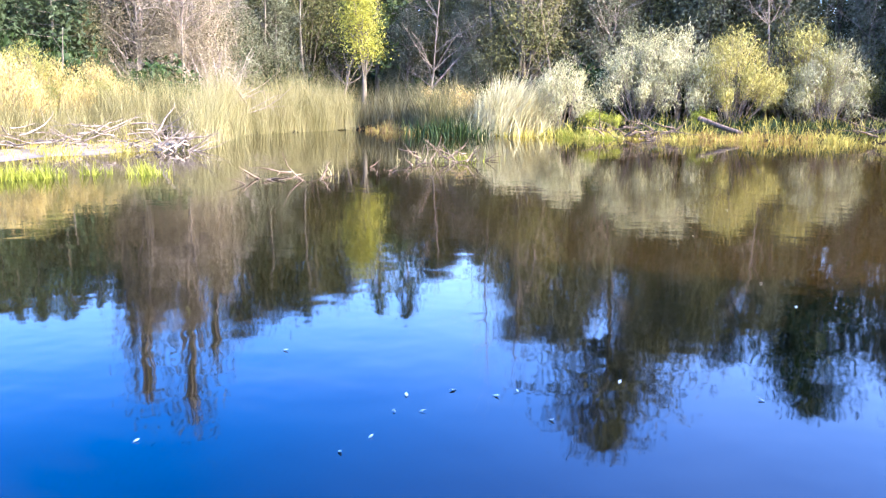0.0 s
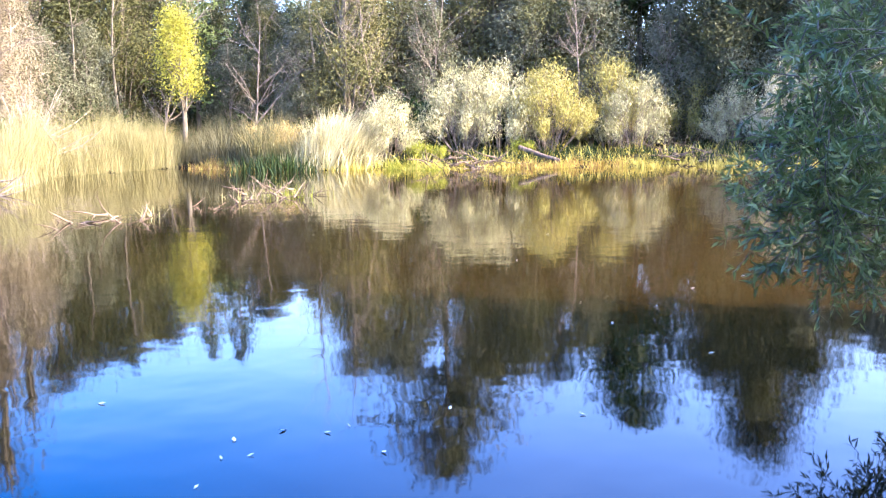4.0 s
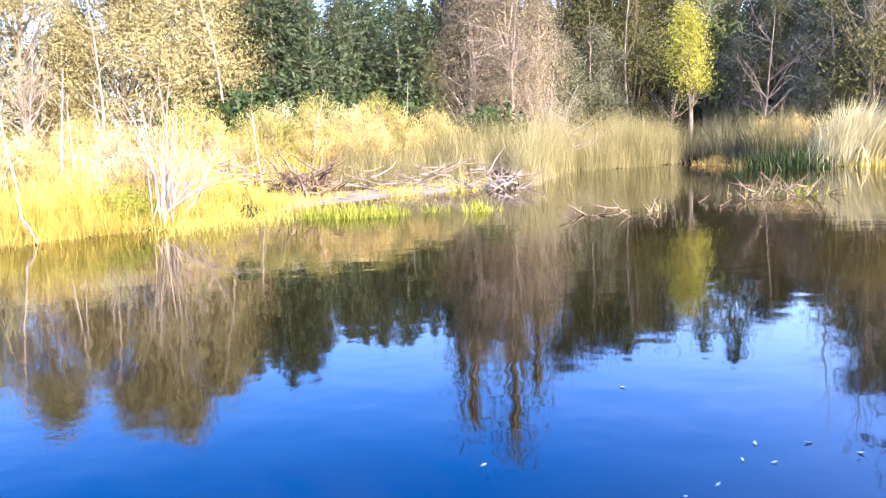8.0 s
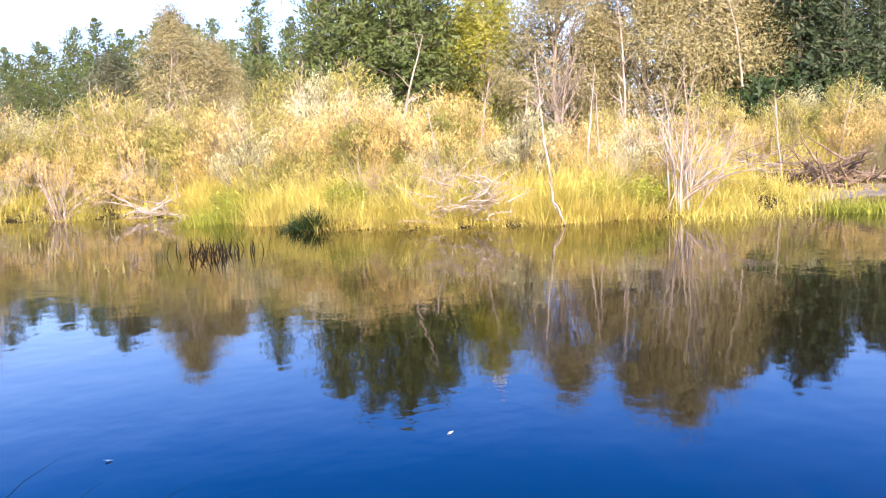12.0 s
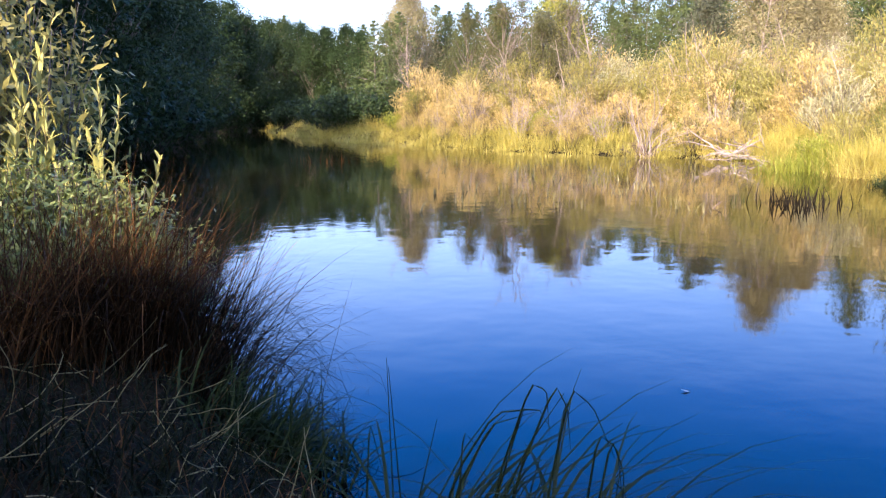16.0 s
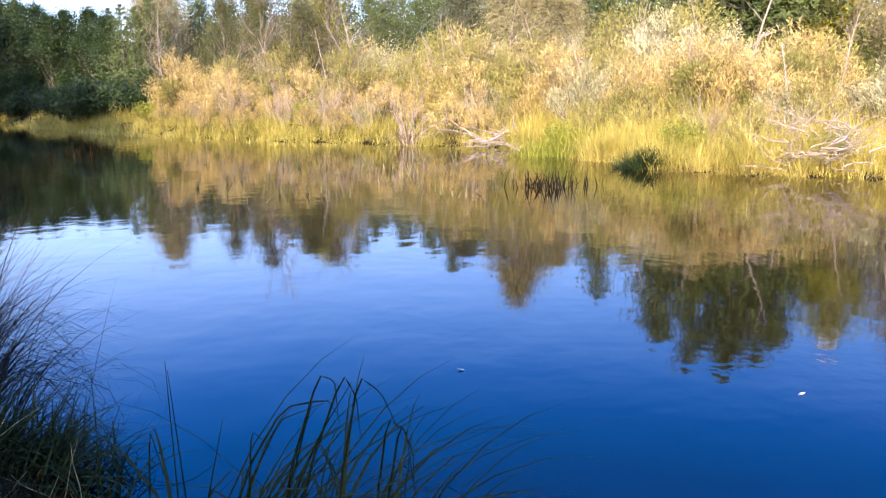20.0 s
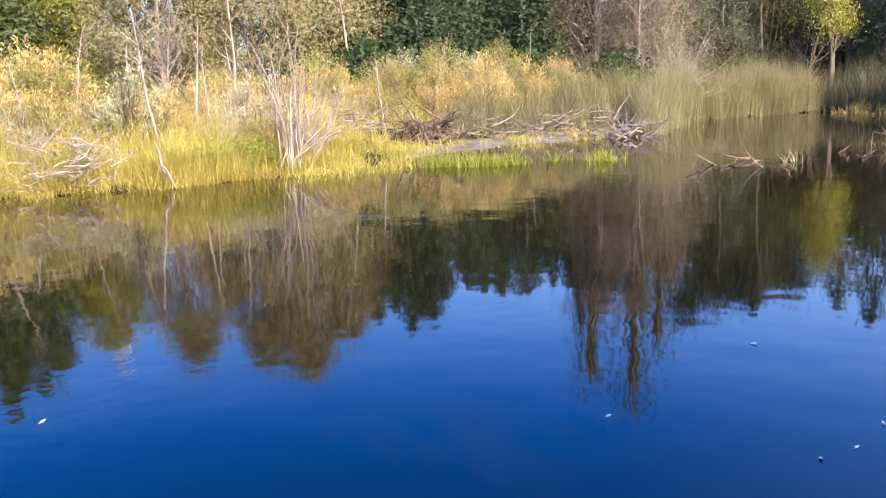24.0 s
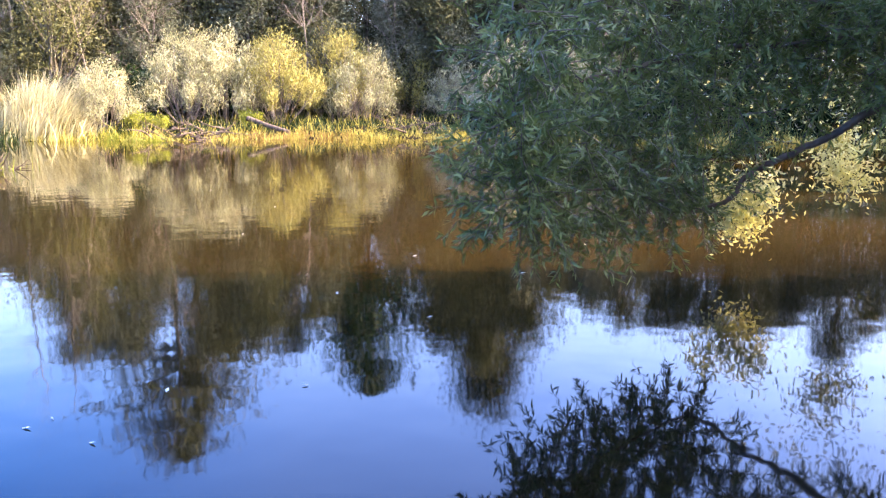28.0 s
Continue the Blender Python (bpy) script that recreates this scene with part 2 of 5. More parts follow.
M_MIXED = leaf_material("turning_green_leaves", [(0.0, (0.0589, 0.0679, 0.0133)), (0.5, (0.161, 0.16, 0.0333)), (1.0, (0.321, 0.281, 0.074))])
# bright copy of the willow leaves: sun from behind put into the colour
M_LIT = leaf_material("sunlit_leaves", [(0.0, (0.25, 0.24, 0.06)), (0.5, (0.50, 0.46, 0.15)), (1.0, (0.72, 0.66, 0.30))], 0.45)
M_PLUME = leaf_material("pale_reed_plumes", [(0.0, (0.18, 0.16, 0.07)), (0.5, (0.40, 0.36, 0.19)), (1.0, (0.64, 0.59, 0.37))], 0.3)
M_REED = leaf_material("dry_reed", [(0.0, (0.0792, 0.0748, 0.0264)), (0.5, (0.198, 0.176, 0.0748)), (1.0, (0.405, 0.361, 0.185))], 0.3)
M_GRASS = leaf_material("golden_grass", [(0.0, (0.115, 0.119, 0.0213)), (0.5, (0.424, 0.357, 0.0723)), (1.0, (0.77, 0.649, 0.196))], 0.35)
M_LIME = leaf_material("bright_green_blades", [(0.0, (0.1, 0.12, 0.0144)), (0.5, (0.24, 0.26, 0.032)), (1.0, (0.44, 0.42, 0.072))], 0.4)
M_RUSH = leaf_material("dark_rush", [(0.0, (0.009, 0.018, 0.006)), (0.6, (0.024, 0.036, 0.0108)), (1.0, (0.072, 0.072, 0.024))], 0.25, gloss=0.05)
# brown sedge; near-black stops stand for shade, the bright stop for sunlit blades
M_SEDGE = leaf_material("brown_sedge_lit_and_shaded", [(0.0, (0.005, 0.004, 0.002)), (0.5, (0.035, 0.019, 0.007)), (1.0, (0.36, 0.17, 0.055))], 0.3, gloss=0.05)
M_DARKSEDGE = leaf_material("dark_sedge", [(0.0, (0.008, 0.007, 0.005)), (0.6, (0.022, 0.017, 0.010)), (1.0, (0.09, 0.06, 0.03))], 0.15, gloss=0.05)
M_DULL = leaf_material("dull_reed", [(0.0, (0.04, 0.04, 0.02)), (0.5, (0.104, 0.096, 0.048)), (1.0, (0.208, 0.184, 0.096))], 0.3)
M_BARK = bark_material("grey_bark", (0.06, 0.05, 0.04), (0.2, 0.17, 0.13))
M_PALE = bark_material("bleached_dead_wood", (0.17, 0.135, 0.105), (0.40, 0.33, 0.27))
M_TWIG = bark_material("pinkish_dead_twigs", (0.09, 0.073, 0.06), (0.26, 0.21, 0.17))
M_DRIFT = bark_material("dark_wet_driftwood", (0.05, 0.035, 0.025), (0.22, 0.16, 0.11))

# ---- mesh building ----
rng = np.random.default_rng(7)


def mesh_of(name, verts, quads, mat, smooth=False):
    """A mesh from arrays of places and of faces with three or four corners."""
    me = bpy.data.meshes.new(name)
    verts, quads = np.asarray(verts, np.float32), np.asarray(quads, np.int32)
    me.vertices.add(len(verts))
    me.vertices.foreach_set("co", verts.ravel())
    me.loops.add(quads.size)
    me.loops.foreach_set("vertex_index", quads.ravel())
    me.polygons.add(len(quads))
    me.polygons.foreach_set("loop_start", np.arange(0, quads.size, quads.shape[1], dtype=np.int32))
    me.update(calc_edges=True)
    if smooth:
        me.polygons.foreach_set("use_smooth", np.ones(len(quads), bool))
    me.materials.append(mat)
    return me


def unit(v):
    return v / np.maximum(np.linalg.norm(v, axis=-1, keepdims=True), 1e-9)


def leaf_quads(at, way, length, width, face=None):
    """Pointed leaves: each starts at a place, runs along its way, and is broadest in the middle."""
    n = len(at)
    length, width = np.broadcast_to(length, n)[:, None], np.broadcast_to(width, n)[:, None]
    side = unit(np.cross(way, rng.normal(size=(n, 3)) if face is None else face))
    mid = at + way * length * 0.45
    v = np.stack([at, mid + side * width / 2, at + way * length, mid - side * width / 2], 1).reshape(-1, 3)
    return v, np.arange(4 * n).reshape(-1, 4)


def leaf_tris(at, way, length, width, face=None):
    """Leaves far off: one three-cornered face each."""
    n = len(at)
    length, width = np.broadcast_to(length, n)[:, None], np.broadcast_to(width, n)[:, None]
    side = unit(np.cross(way, rng.normal(size=(n, 3)) if face is None else face))
    v = np.stack([at, at + way * length * 0.7 + side * width * 0.75, at + way * length - side * width * 0.6], 1).reshape(-1, 3)
    return v, np.arange(3 * n).reshape(-1, 3)


def blade_quads(root, way, length, width, bend, segs=3):
    """Grass blades that bow over: strips of a few faces that taper to the tip."""
    n = len(root)
    length, width, bend = (np.broadcast_to(a, n)[:, None] for a in (length, width, bend))
    flat = way * (1, 1, 0)
    flat = unit(flat + rng.normal(size=(n, 3)) * (0.05, 0.05, 0))
    side = unit(np.cross(flat, (0, 0, 1)) + rng.normal(size=(n, 3)) * 0.5 * (1, 1, 0))
    tilt = np.arccos(np.clip(way[:, 2:3], -1, 1))
    p, pts = root.copy(), []
    for k in range(segs + 1):
        s = k / segs
        w = width * (1 - 0.92 * s ** 1.5) / 2
        pts += [p - side * w, p + side * w]
        t = tilt + bend * 1.7 * ((k + 0.5) / segs) ** 1.3
        p = p + (flat * np.sin(t) + np.array((0, 0, 1)) * np.cos(t)) * length / segs
    v = np.stack(pts, 1).reshape(-1, 3)
    base = np.arange(n)[:, None, None] * 2 * (segs + 1)
    k = np.arange(segs)[None, :, None] * 2
    q = (base + k + np.array([0, 1, 3, 2])[None, None]).reshape(-1, 4)
    return v, q


def tube(points, radii, sides=5):
    """One tapered branch along a line of places."""
    points = np.asarray(points, float)
    radii = np.asarray(radii, float)
    ways = unit(np.gradient(points, axis=0))
    ref = np.array((0.31, 0.87, 0.13))
    u = unit(np.cross(ways, ref))
    w = np.cross(ways, u)
    a = np.arange(sides) * 2 * np.pi / sides
    ring = u[:, None] * np.cos(a)[None, :, None] + w[:, None] * np.sin(a)[None, :, None]
    v = (points[:, None] + ring * radii[:, None, None]).reshape(-1, 3)
    i = np.arange(len(points) - 1)[:, None] * sides
    j = np.arange(sides)[None]
    q = np.stack([i + j, i + (j + 1) % sides, i + sides + (j + 1) % sides, i + sides + j], -1).reshape(-1, 4)
    return v, q


def join(pieces):
    vs, qs, n = [], [], 0
    for v, q in pieces:
        vs.append(v)
        qs.append(q + n)
        n += len(v)
    return np.concatenate(vs), np.concatenate(qs)


def part(name, pieces, mat, parent=None, label="", smooth=False):
    v, q = join(pieces) if isinstance(pieces, list) else pieces
    ob = new(name, mesh_of(name, v, q, mat, smooth))
    ob.parent = parent
    return tagged(ob, label)


def crown_part(name, at, ways, length, width, outward, mat, parent, loose=0.5, whole=False):
    """Leaves that lie like scales on the crown: they face outward, more or less."""
    face = unit(unit(outward) + rng.normal(size=outward.shape) * loose)
    ways = unit(ways - face * np.einsum("ij,ij->i", ways, face)[:, None] * 0.9)
    return part(name, (leaf_quads if whole else leaf_tris)(at, ways, length, width, face), mat, parent)


def crooked(start, way, length, r0, r1, n=6, wander=0.12, rise=0.0):
    """A branch line that wanders: its places and radii."""
    p, d, pts = np.array(start, float), unit(np.array(way, float)), []
    for k in range(n):
        pts.append(p.copy())
        d = unit(d + rng.normal(size=3) * wander + np.array((0, 0, rise)))
        p = p + d * length / (n - 1)
    return np.array(pts), np.linspace(r0, r1, n)


# ---- the plan: shore distances round the camera ----
FAR = np.array([(-75, 9), (-70, 16), (-60, 32), (-50, 39), (-40, 40), (-30, 40), (-20, 40.5), (-10, 40), (-2, 40.5), (6, 41.5), (9, 44), (12, 47), (15, 44.5), (19, 41.5), (21, 33),
                (24, 30.5), (30, 28.5), (36, 25.5), (40, 23.5), (44.5, 22.3), (52, 21), (62, 21.2), (68, 22.8), (72, 25.5), (76, 30.5), (80, 32.5), (83, 32.8), (88, 35.5), (92, 38),
                (98, 44), (103, 54), (106, 66), (107.7, 76), (108.6, 98), (111, 75), (114.4, 44), (120, 31), (125, 24), (128, 22)], float)
NEAR = np.array([(-75, 8.9), (-65, 6), (-50, 4.2), (-30, 2.7), (0, 2.3), (60, 2.3), (84, 2.6), (95, 3.2), (101, 3.7), (104, 4.6), (106, 5.3), (108, 5.7), (112, 7.5), (120, 15), (128, 21.9)], float)


def bearing(x, y):
    return np.degrees(np.arctan2(-np.asarray(x), np.asarray(y)))


def shore_gap(x, y):
    """How far a place lies outside the water (negative: in the pond), roughly."""
    a, r = bearing(x, y), np.hypot(x, y)
    wob = 0.5 * np.sin(a * 1.9) + 0.35 * np.sin(a * 4.3 + 1)
    out = np.maximum(r - np.interp(a, FAR[:, 0], FAR[:, 1]) - wob * np.clip(r / 30, 0, 1), np.interp(a, NEAR[:, 0], NEAR[:, 1]) - r)
    return np.where((a < -75) | (a > 128), 3.0 + 0.8 * np.clip(r - 9, 0, 90), out)


def height(x, y):
    """The ground's height over the water."""
    g = shore_gap(x, y)
    r = np.hypot(x, y)
    bank = np.where(g < 0, np.maximum(-0.6, 0.25 * g), np.minimum(0.45, 0.12 * g + 0.04) + 0.018 * np.clip(g - 4, 0, 90))
    a = bearing(x, y)
    mud = np.clip((a - 21) / 1.5, 0, 1) * np.clip((40 - a) / 2, 0, 1) * np.clip((7 - g) / 2, 0, 1) * (r > 12) * (g > 0)
    bank = bank * (1 - mud) - 0.02 * mud
    bumps = 0.10 * np.sin(x * 0.9 + 1.3) * np.cos(y * 0.8) + 0.06 * np.sin(x * 2.3) * np.sin(y * 2.1 + 0.5)
    return bank + (1 - mud) * np.where(g > 0.8, bumps * np.clip((g - 0.8) / 3, 0, 1), 0) * np.where(r < 8, 0.5, 1)


def spot(az, d, sink=0.0):
    """The place on the ground at a bearing and a distance."""
    x, y = -math.sin(radians(az)) * d, math.cos(radians(az)) * d
    return x, y, max(float(height(x, y)), -0.15) - sink


def stand(az, d, size=1.0, turn=0.0, tall=1.0, sink=0.0):
    return Matrix.Translation(spot(az, d, sink)) @ pose(0, 0, 0, 0, 0, turn) @ Matrix.Diagonal((size, size, size * tall, 1))


# ground and water
az = np.radians(np.arange(0, 360, 1.0))
ring = np.concatenate([np.linspace(0.0, 8, 25), np.linspace(8.6, 60, 86), np.geomspace(62, 140, 22), np.geomspace(170, 3000, 8)])
A, Rr = np.meshgrid(az, ring)
GX, GY = -np.sin(A) * Rr, np.cos(A) * Rr
GZ = height(GX, GY)
nr, na = GX.shape
i, j = np.arange(nr - 1)[:, None] * na, np.arange(na)[None]
quads = np.stack([i + j, i + na + j, i + na + (j + 1) % na, i + (j + 1) % na], -1).reshape(-1, 4)
ground = new("ground", mesh_of("ground", np.stack([GX, GY, GZ], -1).reshape(-1, 3), quads, M_GROUND, True))
tagged(ground, "soil banks with trampled grass round the pond, soil coloured dark for shade", "ground", kind="structure")
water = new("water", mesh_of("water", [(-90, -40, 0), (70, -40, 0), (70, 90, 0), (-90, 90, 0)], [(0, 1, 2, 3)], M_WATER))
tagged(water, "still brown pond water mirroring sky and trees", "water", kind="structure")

# pale wet mud between the driftwood and the water


def mud_material():
    m, n, l, bsdf, out = material("wet_mud")
    co, tx, bump = n.new("ShaderNodeTexCoord"), n.new("ShaderNodeTexNoise"), n.new("ShaderNodeBump")
    tx.inputs["Scale"].default_value, tx.inputs["Detail"].default_value = 2.2, 8
    l.new(co.outputs["Object"], tx.inputs[0])
    r = ramp(n, [(0.35, (0.075, 0.06, 0.038)), (0.65, (0.19, 0.155, 0.105))])
    l.new(tx.outputs[0], r.inputs[0])
    l.new(r.outputs[0], bsdf.inputs["Base Color"])
    bump.inputs["Strength"].default_value, bump.inputs["Distance"].default_value = 0.7, 0.05
    l.new(tx.outputs[0], bump.inputs["Height"])
    l.new(bump.outputs[0], bsdf.inputs["Normal"])
    bsdf.inputs["Roughness"].default_value = 0.6
    return m


ma, mg = np.meshgrid(np.linspace(20.5, 39.5, 60), np.linspace(-0.5, 7.5, 14))
wavy = 0.5 * np.sin(ma * 1.3) * np.clip(mg / 3, 0, 1)
md = np.interp(ma, FAR[:, 0], FAR[:, 1]) + mg + wavy
MX, MY = -np.sin(np.radians(ma)) * md, np.cos(np.radians(ma)) * md
rise = np.clip((mg + 0.5) / 2.2, 0, 1)
ends = np.clip(np.minimum(np.minimum(ma - 20.5, 39.5 - ma) / 2.5, (7.5 - mg) / 1.5), 0, 1)
MZ = -0.06 + 0.125 * rise * rise * (3 - 2 * rise) * ends + 0.012 * np.sin(MX * 2.1) * np.sin(MY * 1.7) * ends
i, j = np.arange(13)[:, None] * 60, np.arange(59)[None]
mud = new("mud_flat", mesh_of("mud_flat", np.stack([MX, MY, MZ], -1).reshape(-1, 3), np.stack([i + j, i + j + 1, i + 61 + j, i + 60 + j], -1).reshape(-1, 4), mud_material(), True))
tagged(mud, "pale wet mud flat at the water's edge", "mud", kind="structure")

# ---- trees and shrubs: one of each kind is built, then copied ----


def thing(name, label, category, group=""):
    e = new(name)
    e.empty_display_size = 0.3
    return tagged(e, label, category, group)


def clump_points(centres, spread, count):
    c = np.repeat(centres, count, axis=0)
    return c + rng.normal(size=c.shape) * spread


def broadleaf(name, label, group, h, width, base, mat, clumps=150, count=26, leaf=0.22, bark=None, lean=0.0, upright=0.3, spread=0.046):
    """A tree 1 to its own height: trunk, limbs and a ragged crown of leaf clumps."""
    e = thing(name, label, "tree", group)
    n = 9
    s = np.linspace(0, 1, n)
    line = np.stack([lean * h * s ** 1.5 + 0.02 * h * np.sin(5 * s), 0.015 * h * np.sin(7 * s + 1), s * h * 0.93], 1)
    rad = h * (0.018 * (1 - s) + 0.003)
    trunk = [tube(line, rad, 7)]
    centres = []
    for _ in range(clumps):
        z = base + (1 - base) * rng.random() ** 0.85
        u = (z - base) / (1 - base)
        prof = (math.sin(math.pi * min(1, 0.12 + 0.88 * u) ** 0.75)) ** 0.7 * (0.75 + 0.35 * math.sin(9 * u + clumps) ** 2)
        a, rr = rng.random() * 2 * math.pi, width * prof * (0.35 + 0.65 * rng.random() ** 0.5)
        k = z * 0.93
        cx = np.interp(k, s * 0.93, line[:, 0])
        centres.append((cx + rr * math.cos(a), rr * math.sin(a), z * h))
    centres = np.array(centres)
    limbs = []
    for c in centres[rng.permutation(len(centres))[:46]]:
        z0 = max(base * 0.7 * h, c[2] - 0.25 * h * rng.random() - 0.6 * np.hypot(c[0], c[1]))
        st = np.array([np.interp(z0, line[:, 2], line[:, k]) for k in range(3)])
        m1 = (st + c) / 2 + np.array((0, 0, -0.02 * h))
        limbs.append(tube(np.array([st, m1, c]), np.array((0.007, 0.005, 0.002)) * h, 4))
    part("trunk", trunk + limbs, bark or M_BARK, e, smooth=True)
    pts = clump_points(centres, h * spread, count)
    way = unit(rng.normal(size=pts.shape) + (0, 0, upright - 0.3))
    sz = leaf * rng.uniform(0.6, 1.4, len(pts))
    hub = np.repeat(centres, count, axis=0)
    out_ = unit(pts - hub) * 0.8 + unit(hub - (0, 0, h * (0.35 + 0.3 * base))) + (0, 0, 0.15)
    crown_part("crown", pts, way, sz * 1.3, sz * 0.36, out_, mat, e, 0.7)
    return e


def conifer(name, label, group, h, width, base, mat, whorls=22, arms=7, tufts=9, leaf=0.4, droop=-0.15, ragged=0.45):
    e = thing(name, label, "tree", group)
    s = np.linspace(0, 1, 6)
    pieces = [tube(np.stack([0 * s, 0 * s, s * h], 1), h * (0.013 * (1 - s) + 0.001), 6)]
    pts, ways, grow = [], [], []
    for w in range(whorls):
        u = w / (whorls - 1)
        z = h * (base + (0.99 - base) * u)
        for k in range(arms):
            a = rng.random() * 2 * math.pi
            ln = width * ((1 - u) ** 0.7 + 0.04) * rng.uniform(1 - ragged, 1 + ragged)
            out = np.array((math.cos(a), math.sin(a), droop + 0.5 * u))
            end = np.array((0, 0, z)) + out * ln
            if w % 2 == 0 and k < 4:
                pieces.append(tube(np.array([(0, 0, z), end]), np.array((0.004, 0.001)) * h, 3))
            f = rng.uniform(0.25, 1.0, tufts)[:, None]
            p = np.array((0, 0, z)) + out * ln * f + rng.normal(size=(tufts, 3)) * (0.10 * ln + 0.05, 0.10 * ln + 0.05, 0.05 * ln + 0.05)
            pts.append(p)
            ways.append(unit(out + (0, 0, 1.5 * u ** 3) + rng.normal(size=(tufts, 3)) * 0.6))
            grow.append(np.full(tufts, 1.1 - 0.6 * u))
    pts, ways = np.concatenate(pts), np.concatenate(ways)
    part("trunk", pieces, M_BARK, e, smooth=True)
    sz = leaf * rng.uniform(0.6, 1.3, len(pts)) * np.concatenate(grow)
    crown_part("crown", pts, ways, sz * 1.5, sz * 0.36, unit(pts * (1, 1, 0)) + (0, 0, 0.5), mat, e, 0.6)
    return e


def shrub(name, label, group, h, width, mat, stems=60, leaves=70, leaf=0.14, arch=0.35, bark=None, low=0.15, category="shrub", power=0.6, near=False):
    """A bush of many stems that spread from the root, leafy along most of their length."""
    e = thing(name, label, category, group)
    wood, pts, ways = [], [], []
    for _ in range(stems):
        a = rng.random() * 2 * math.pi
        o = rng.random() ** 0.6
        ln = h * (1 - 0.35 * o ** 2) * rng.uniform(0.7, 1.05)
        root = np.array((math.cos(a), math.sin(a), 0)) * o * width * 0.25
        tip = root + np.array((math.cos(a) * width * o, math.sin(a) * width * o, ln))
        bow = np.array((math.cos(a), math.sin(a), 0)) * width * arch * o * rng.uniform(-0.3, 1)
        s = np.linspace(0, 1, 5)[:, None]
        line = root * (1 - s) + tip * s + bow * (s * (1 - s)) * 2 + rng.normal(size=(5, 3)) * 0.02 * h * s
        wood.append(tube(line, np.linspace(0.010, 0.002, 5) * h ** 0.5, 3))
        f = low + (1 - low) * rng.random(leaves) ** power
        p = np.stack([np.interp(f, s[:, 0], line[:, k]) for k in range(3)], 1)
        d = unit(tip - root)
        pts.append(p + rng.normal(size=p.shape) * 0.045 * h * (0.4 + f[:, None]))
        ways.append(unit(d * 0.8 + rng.normal(size=p.shape) * 0.8))
    part("branchwork", wood, bark or M_BARK, e)
    pts, ways = np.concatenate(pts), np.concatenate(ways)
    sz = leaf * rng.uniform(0.6, 1.4, len(pts))
    crown_part("foliage", pts, ways, sz * 1.2, sz * (0.36 if near else 0.45), pts - (0, 0, 0.3 * h), mat, e, 0.55, near)
    return e


def scatter(proto, rows, group=""):
    """Copies of a built thing at bearings, distances and sizes; the first row takes the built one itself."""
    for k, row in enumerate(rows):
        a, d, size = row[:3]
        tall = row[3] if len(row) > 3 else 1.0
        m = stand(a, d, size, rng.random() * 360, tall, 0.05)
        if k == 0:
            proto.matrix_basis = m
        else:
            copy_thing_scaled(proto, m)


def copy_thing_scaled(proto, m):
    keep = proto.scale.copy()
    proto.scale = (1, 1, 1)
    c = copy_thing(proto, m)
    proto.scale = keep
    return c


def rim(a0, a1, n, d0, d1, s0, s1):
    """Scattered rows along a stretch of the far bank, by the distance behind its edge."""
    out = []
    for k in range(n):
        a = a0 + (a1 - a0) * (k + rng.uniform(0.1, 0.9)) / n
        d = np.interp(a, FAR[:, 0], FAR[:, 1]) + rng.uniform(d0, d1)
        out.append((a, d, rng.uniform(s0, s1)))
    return out


# the wood behind the pond
spruce = conifer("spruce_tree", "dark green spruce in the far wood", "spruces in the far wood", 12, 3.1, 0.05, M_SPRUCE, whorls=30, arms=9, tufts=13, leaf=0.38)
scatter(spruce, rim(9, 40, 26, 18, 26, 0.65, 0.85) + rim(9, 42, 22, 32, 46, 0.9, 1.08) + rim(-34, -28, 3, 22, 35, 0.6, 0.75) + rim(-28, 8, 17, 22, 45, 0.85, 1.1) + rim(48, 57, 9, 52, 64, 0.62, 0.78) + rim(60, 98, 8, 50, 62, 0.9, 1.05)
        + [(8.3, 70, 1.25, 1.05), (15, 75, 1.4), (13.5, 74, 1.2)]
        + [(1.8 + 0.9 * k, 158 + 9 * math.sin(k * 2.3), 2.0 + 0.14 * math.sin(k * 3.7)) for k in range(11)])
young = conifer("pine_tree", "full green pine at the edge of the wood", "pines in the far wood", 11, 3.3, 0.06, M_PINE, whorls=36, arms=7, tufts=18, leaf=0.3, droop=0.1, ragged=0.6)
scatter(young, [(61, 44, 0.98), (63, 45, 1.06), (65.2, 44, 1.0), (59.6, 47, 0.95), (66.9, 46, 0.95), (62.2, 48, 1.05)] + rim(55, 82, 18, 40, 58, 0.85, 1.12) + rim(82, 100, 20, 38, 56, 0.8, 1.05) + rim(66, 96, 9, 24, 36, 0.5, 0.7) + rim(70, 100, 22, 34, 48, 0.62, 0.85))
pine = conifer("pine_tree", "tall pine with a ragged crown and bare lower trunk", "pines in the far wood", 13, 3.0, 0.25, M_PINE, whorls=18, arms=8, tufts=30, leaf=0.32, droop=0.1, ragged=0.55)
scatter(pine, [(62.6, 43, 0.83), (64.5, 44, 0.8), (67.2, 43, 0.75), (60, 45, 0.78), (10.2, 56, 0.9)] + rim(70, 82, 7, 28, 44, 0.7, 0.85) + rim(14, 42, 10, 32, 46, 0.85, 1.1)
        + rim(99, 102, 4, 18, 30, 0.55, 0.7) + [(102.6, 98, 0.75), (106.5, 92, 0.8), (105, 100, 0.72), (104, 90, 0.68)])
dark = broadleaf("broadleaf_tree", "broadleaf tree of the wood, leaves coloured dark for shade", "broadleaf trees of the wood", 12, 3.3, 0.06, M_DARK, clumps=100, count=170, leaf=0.23)
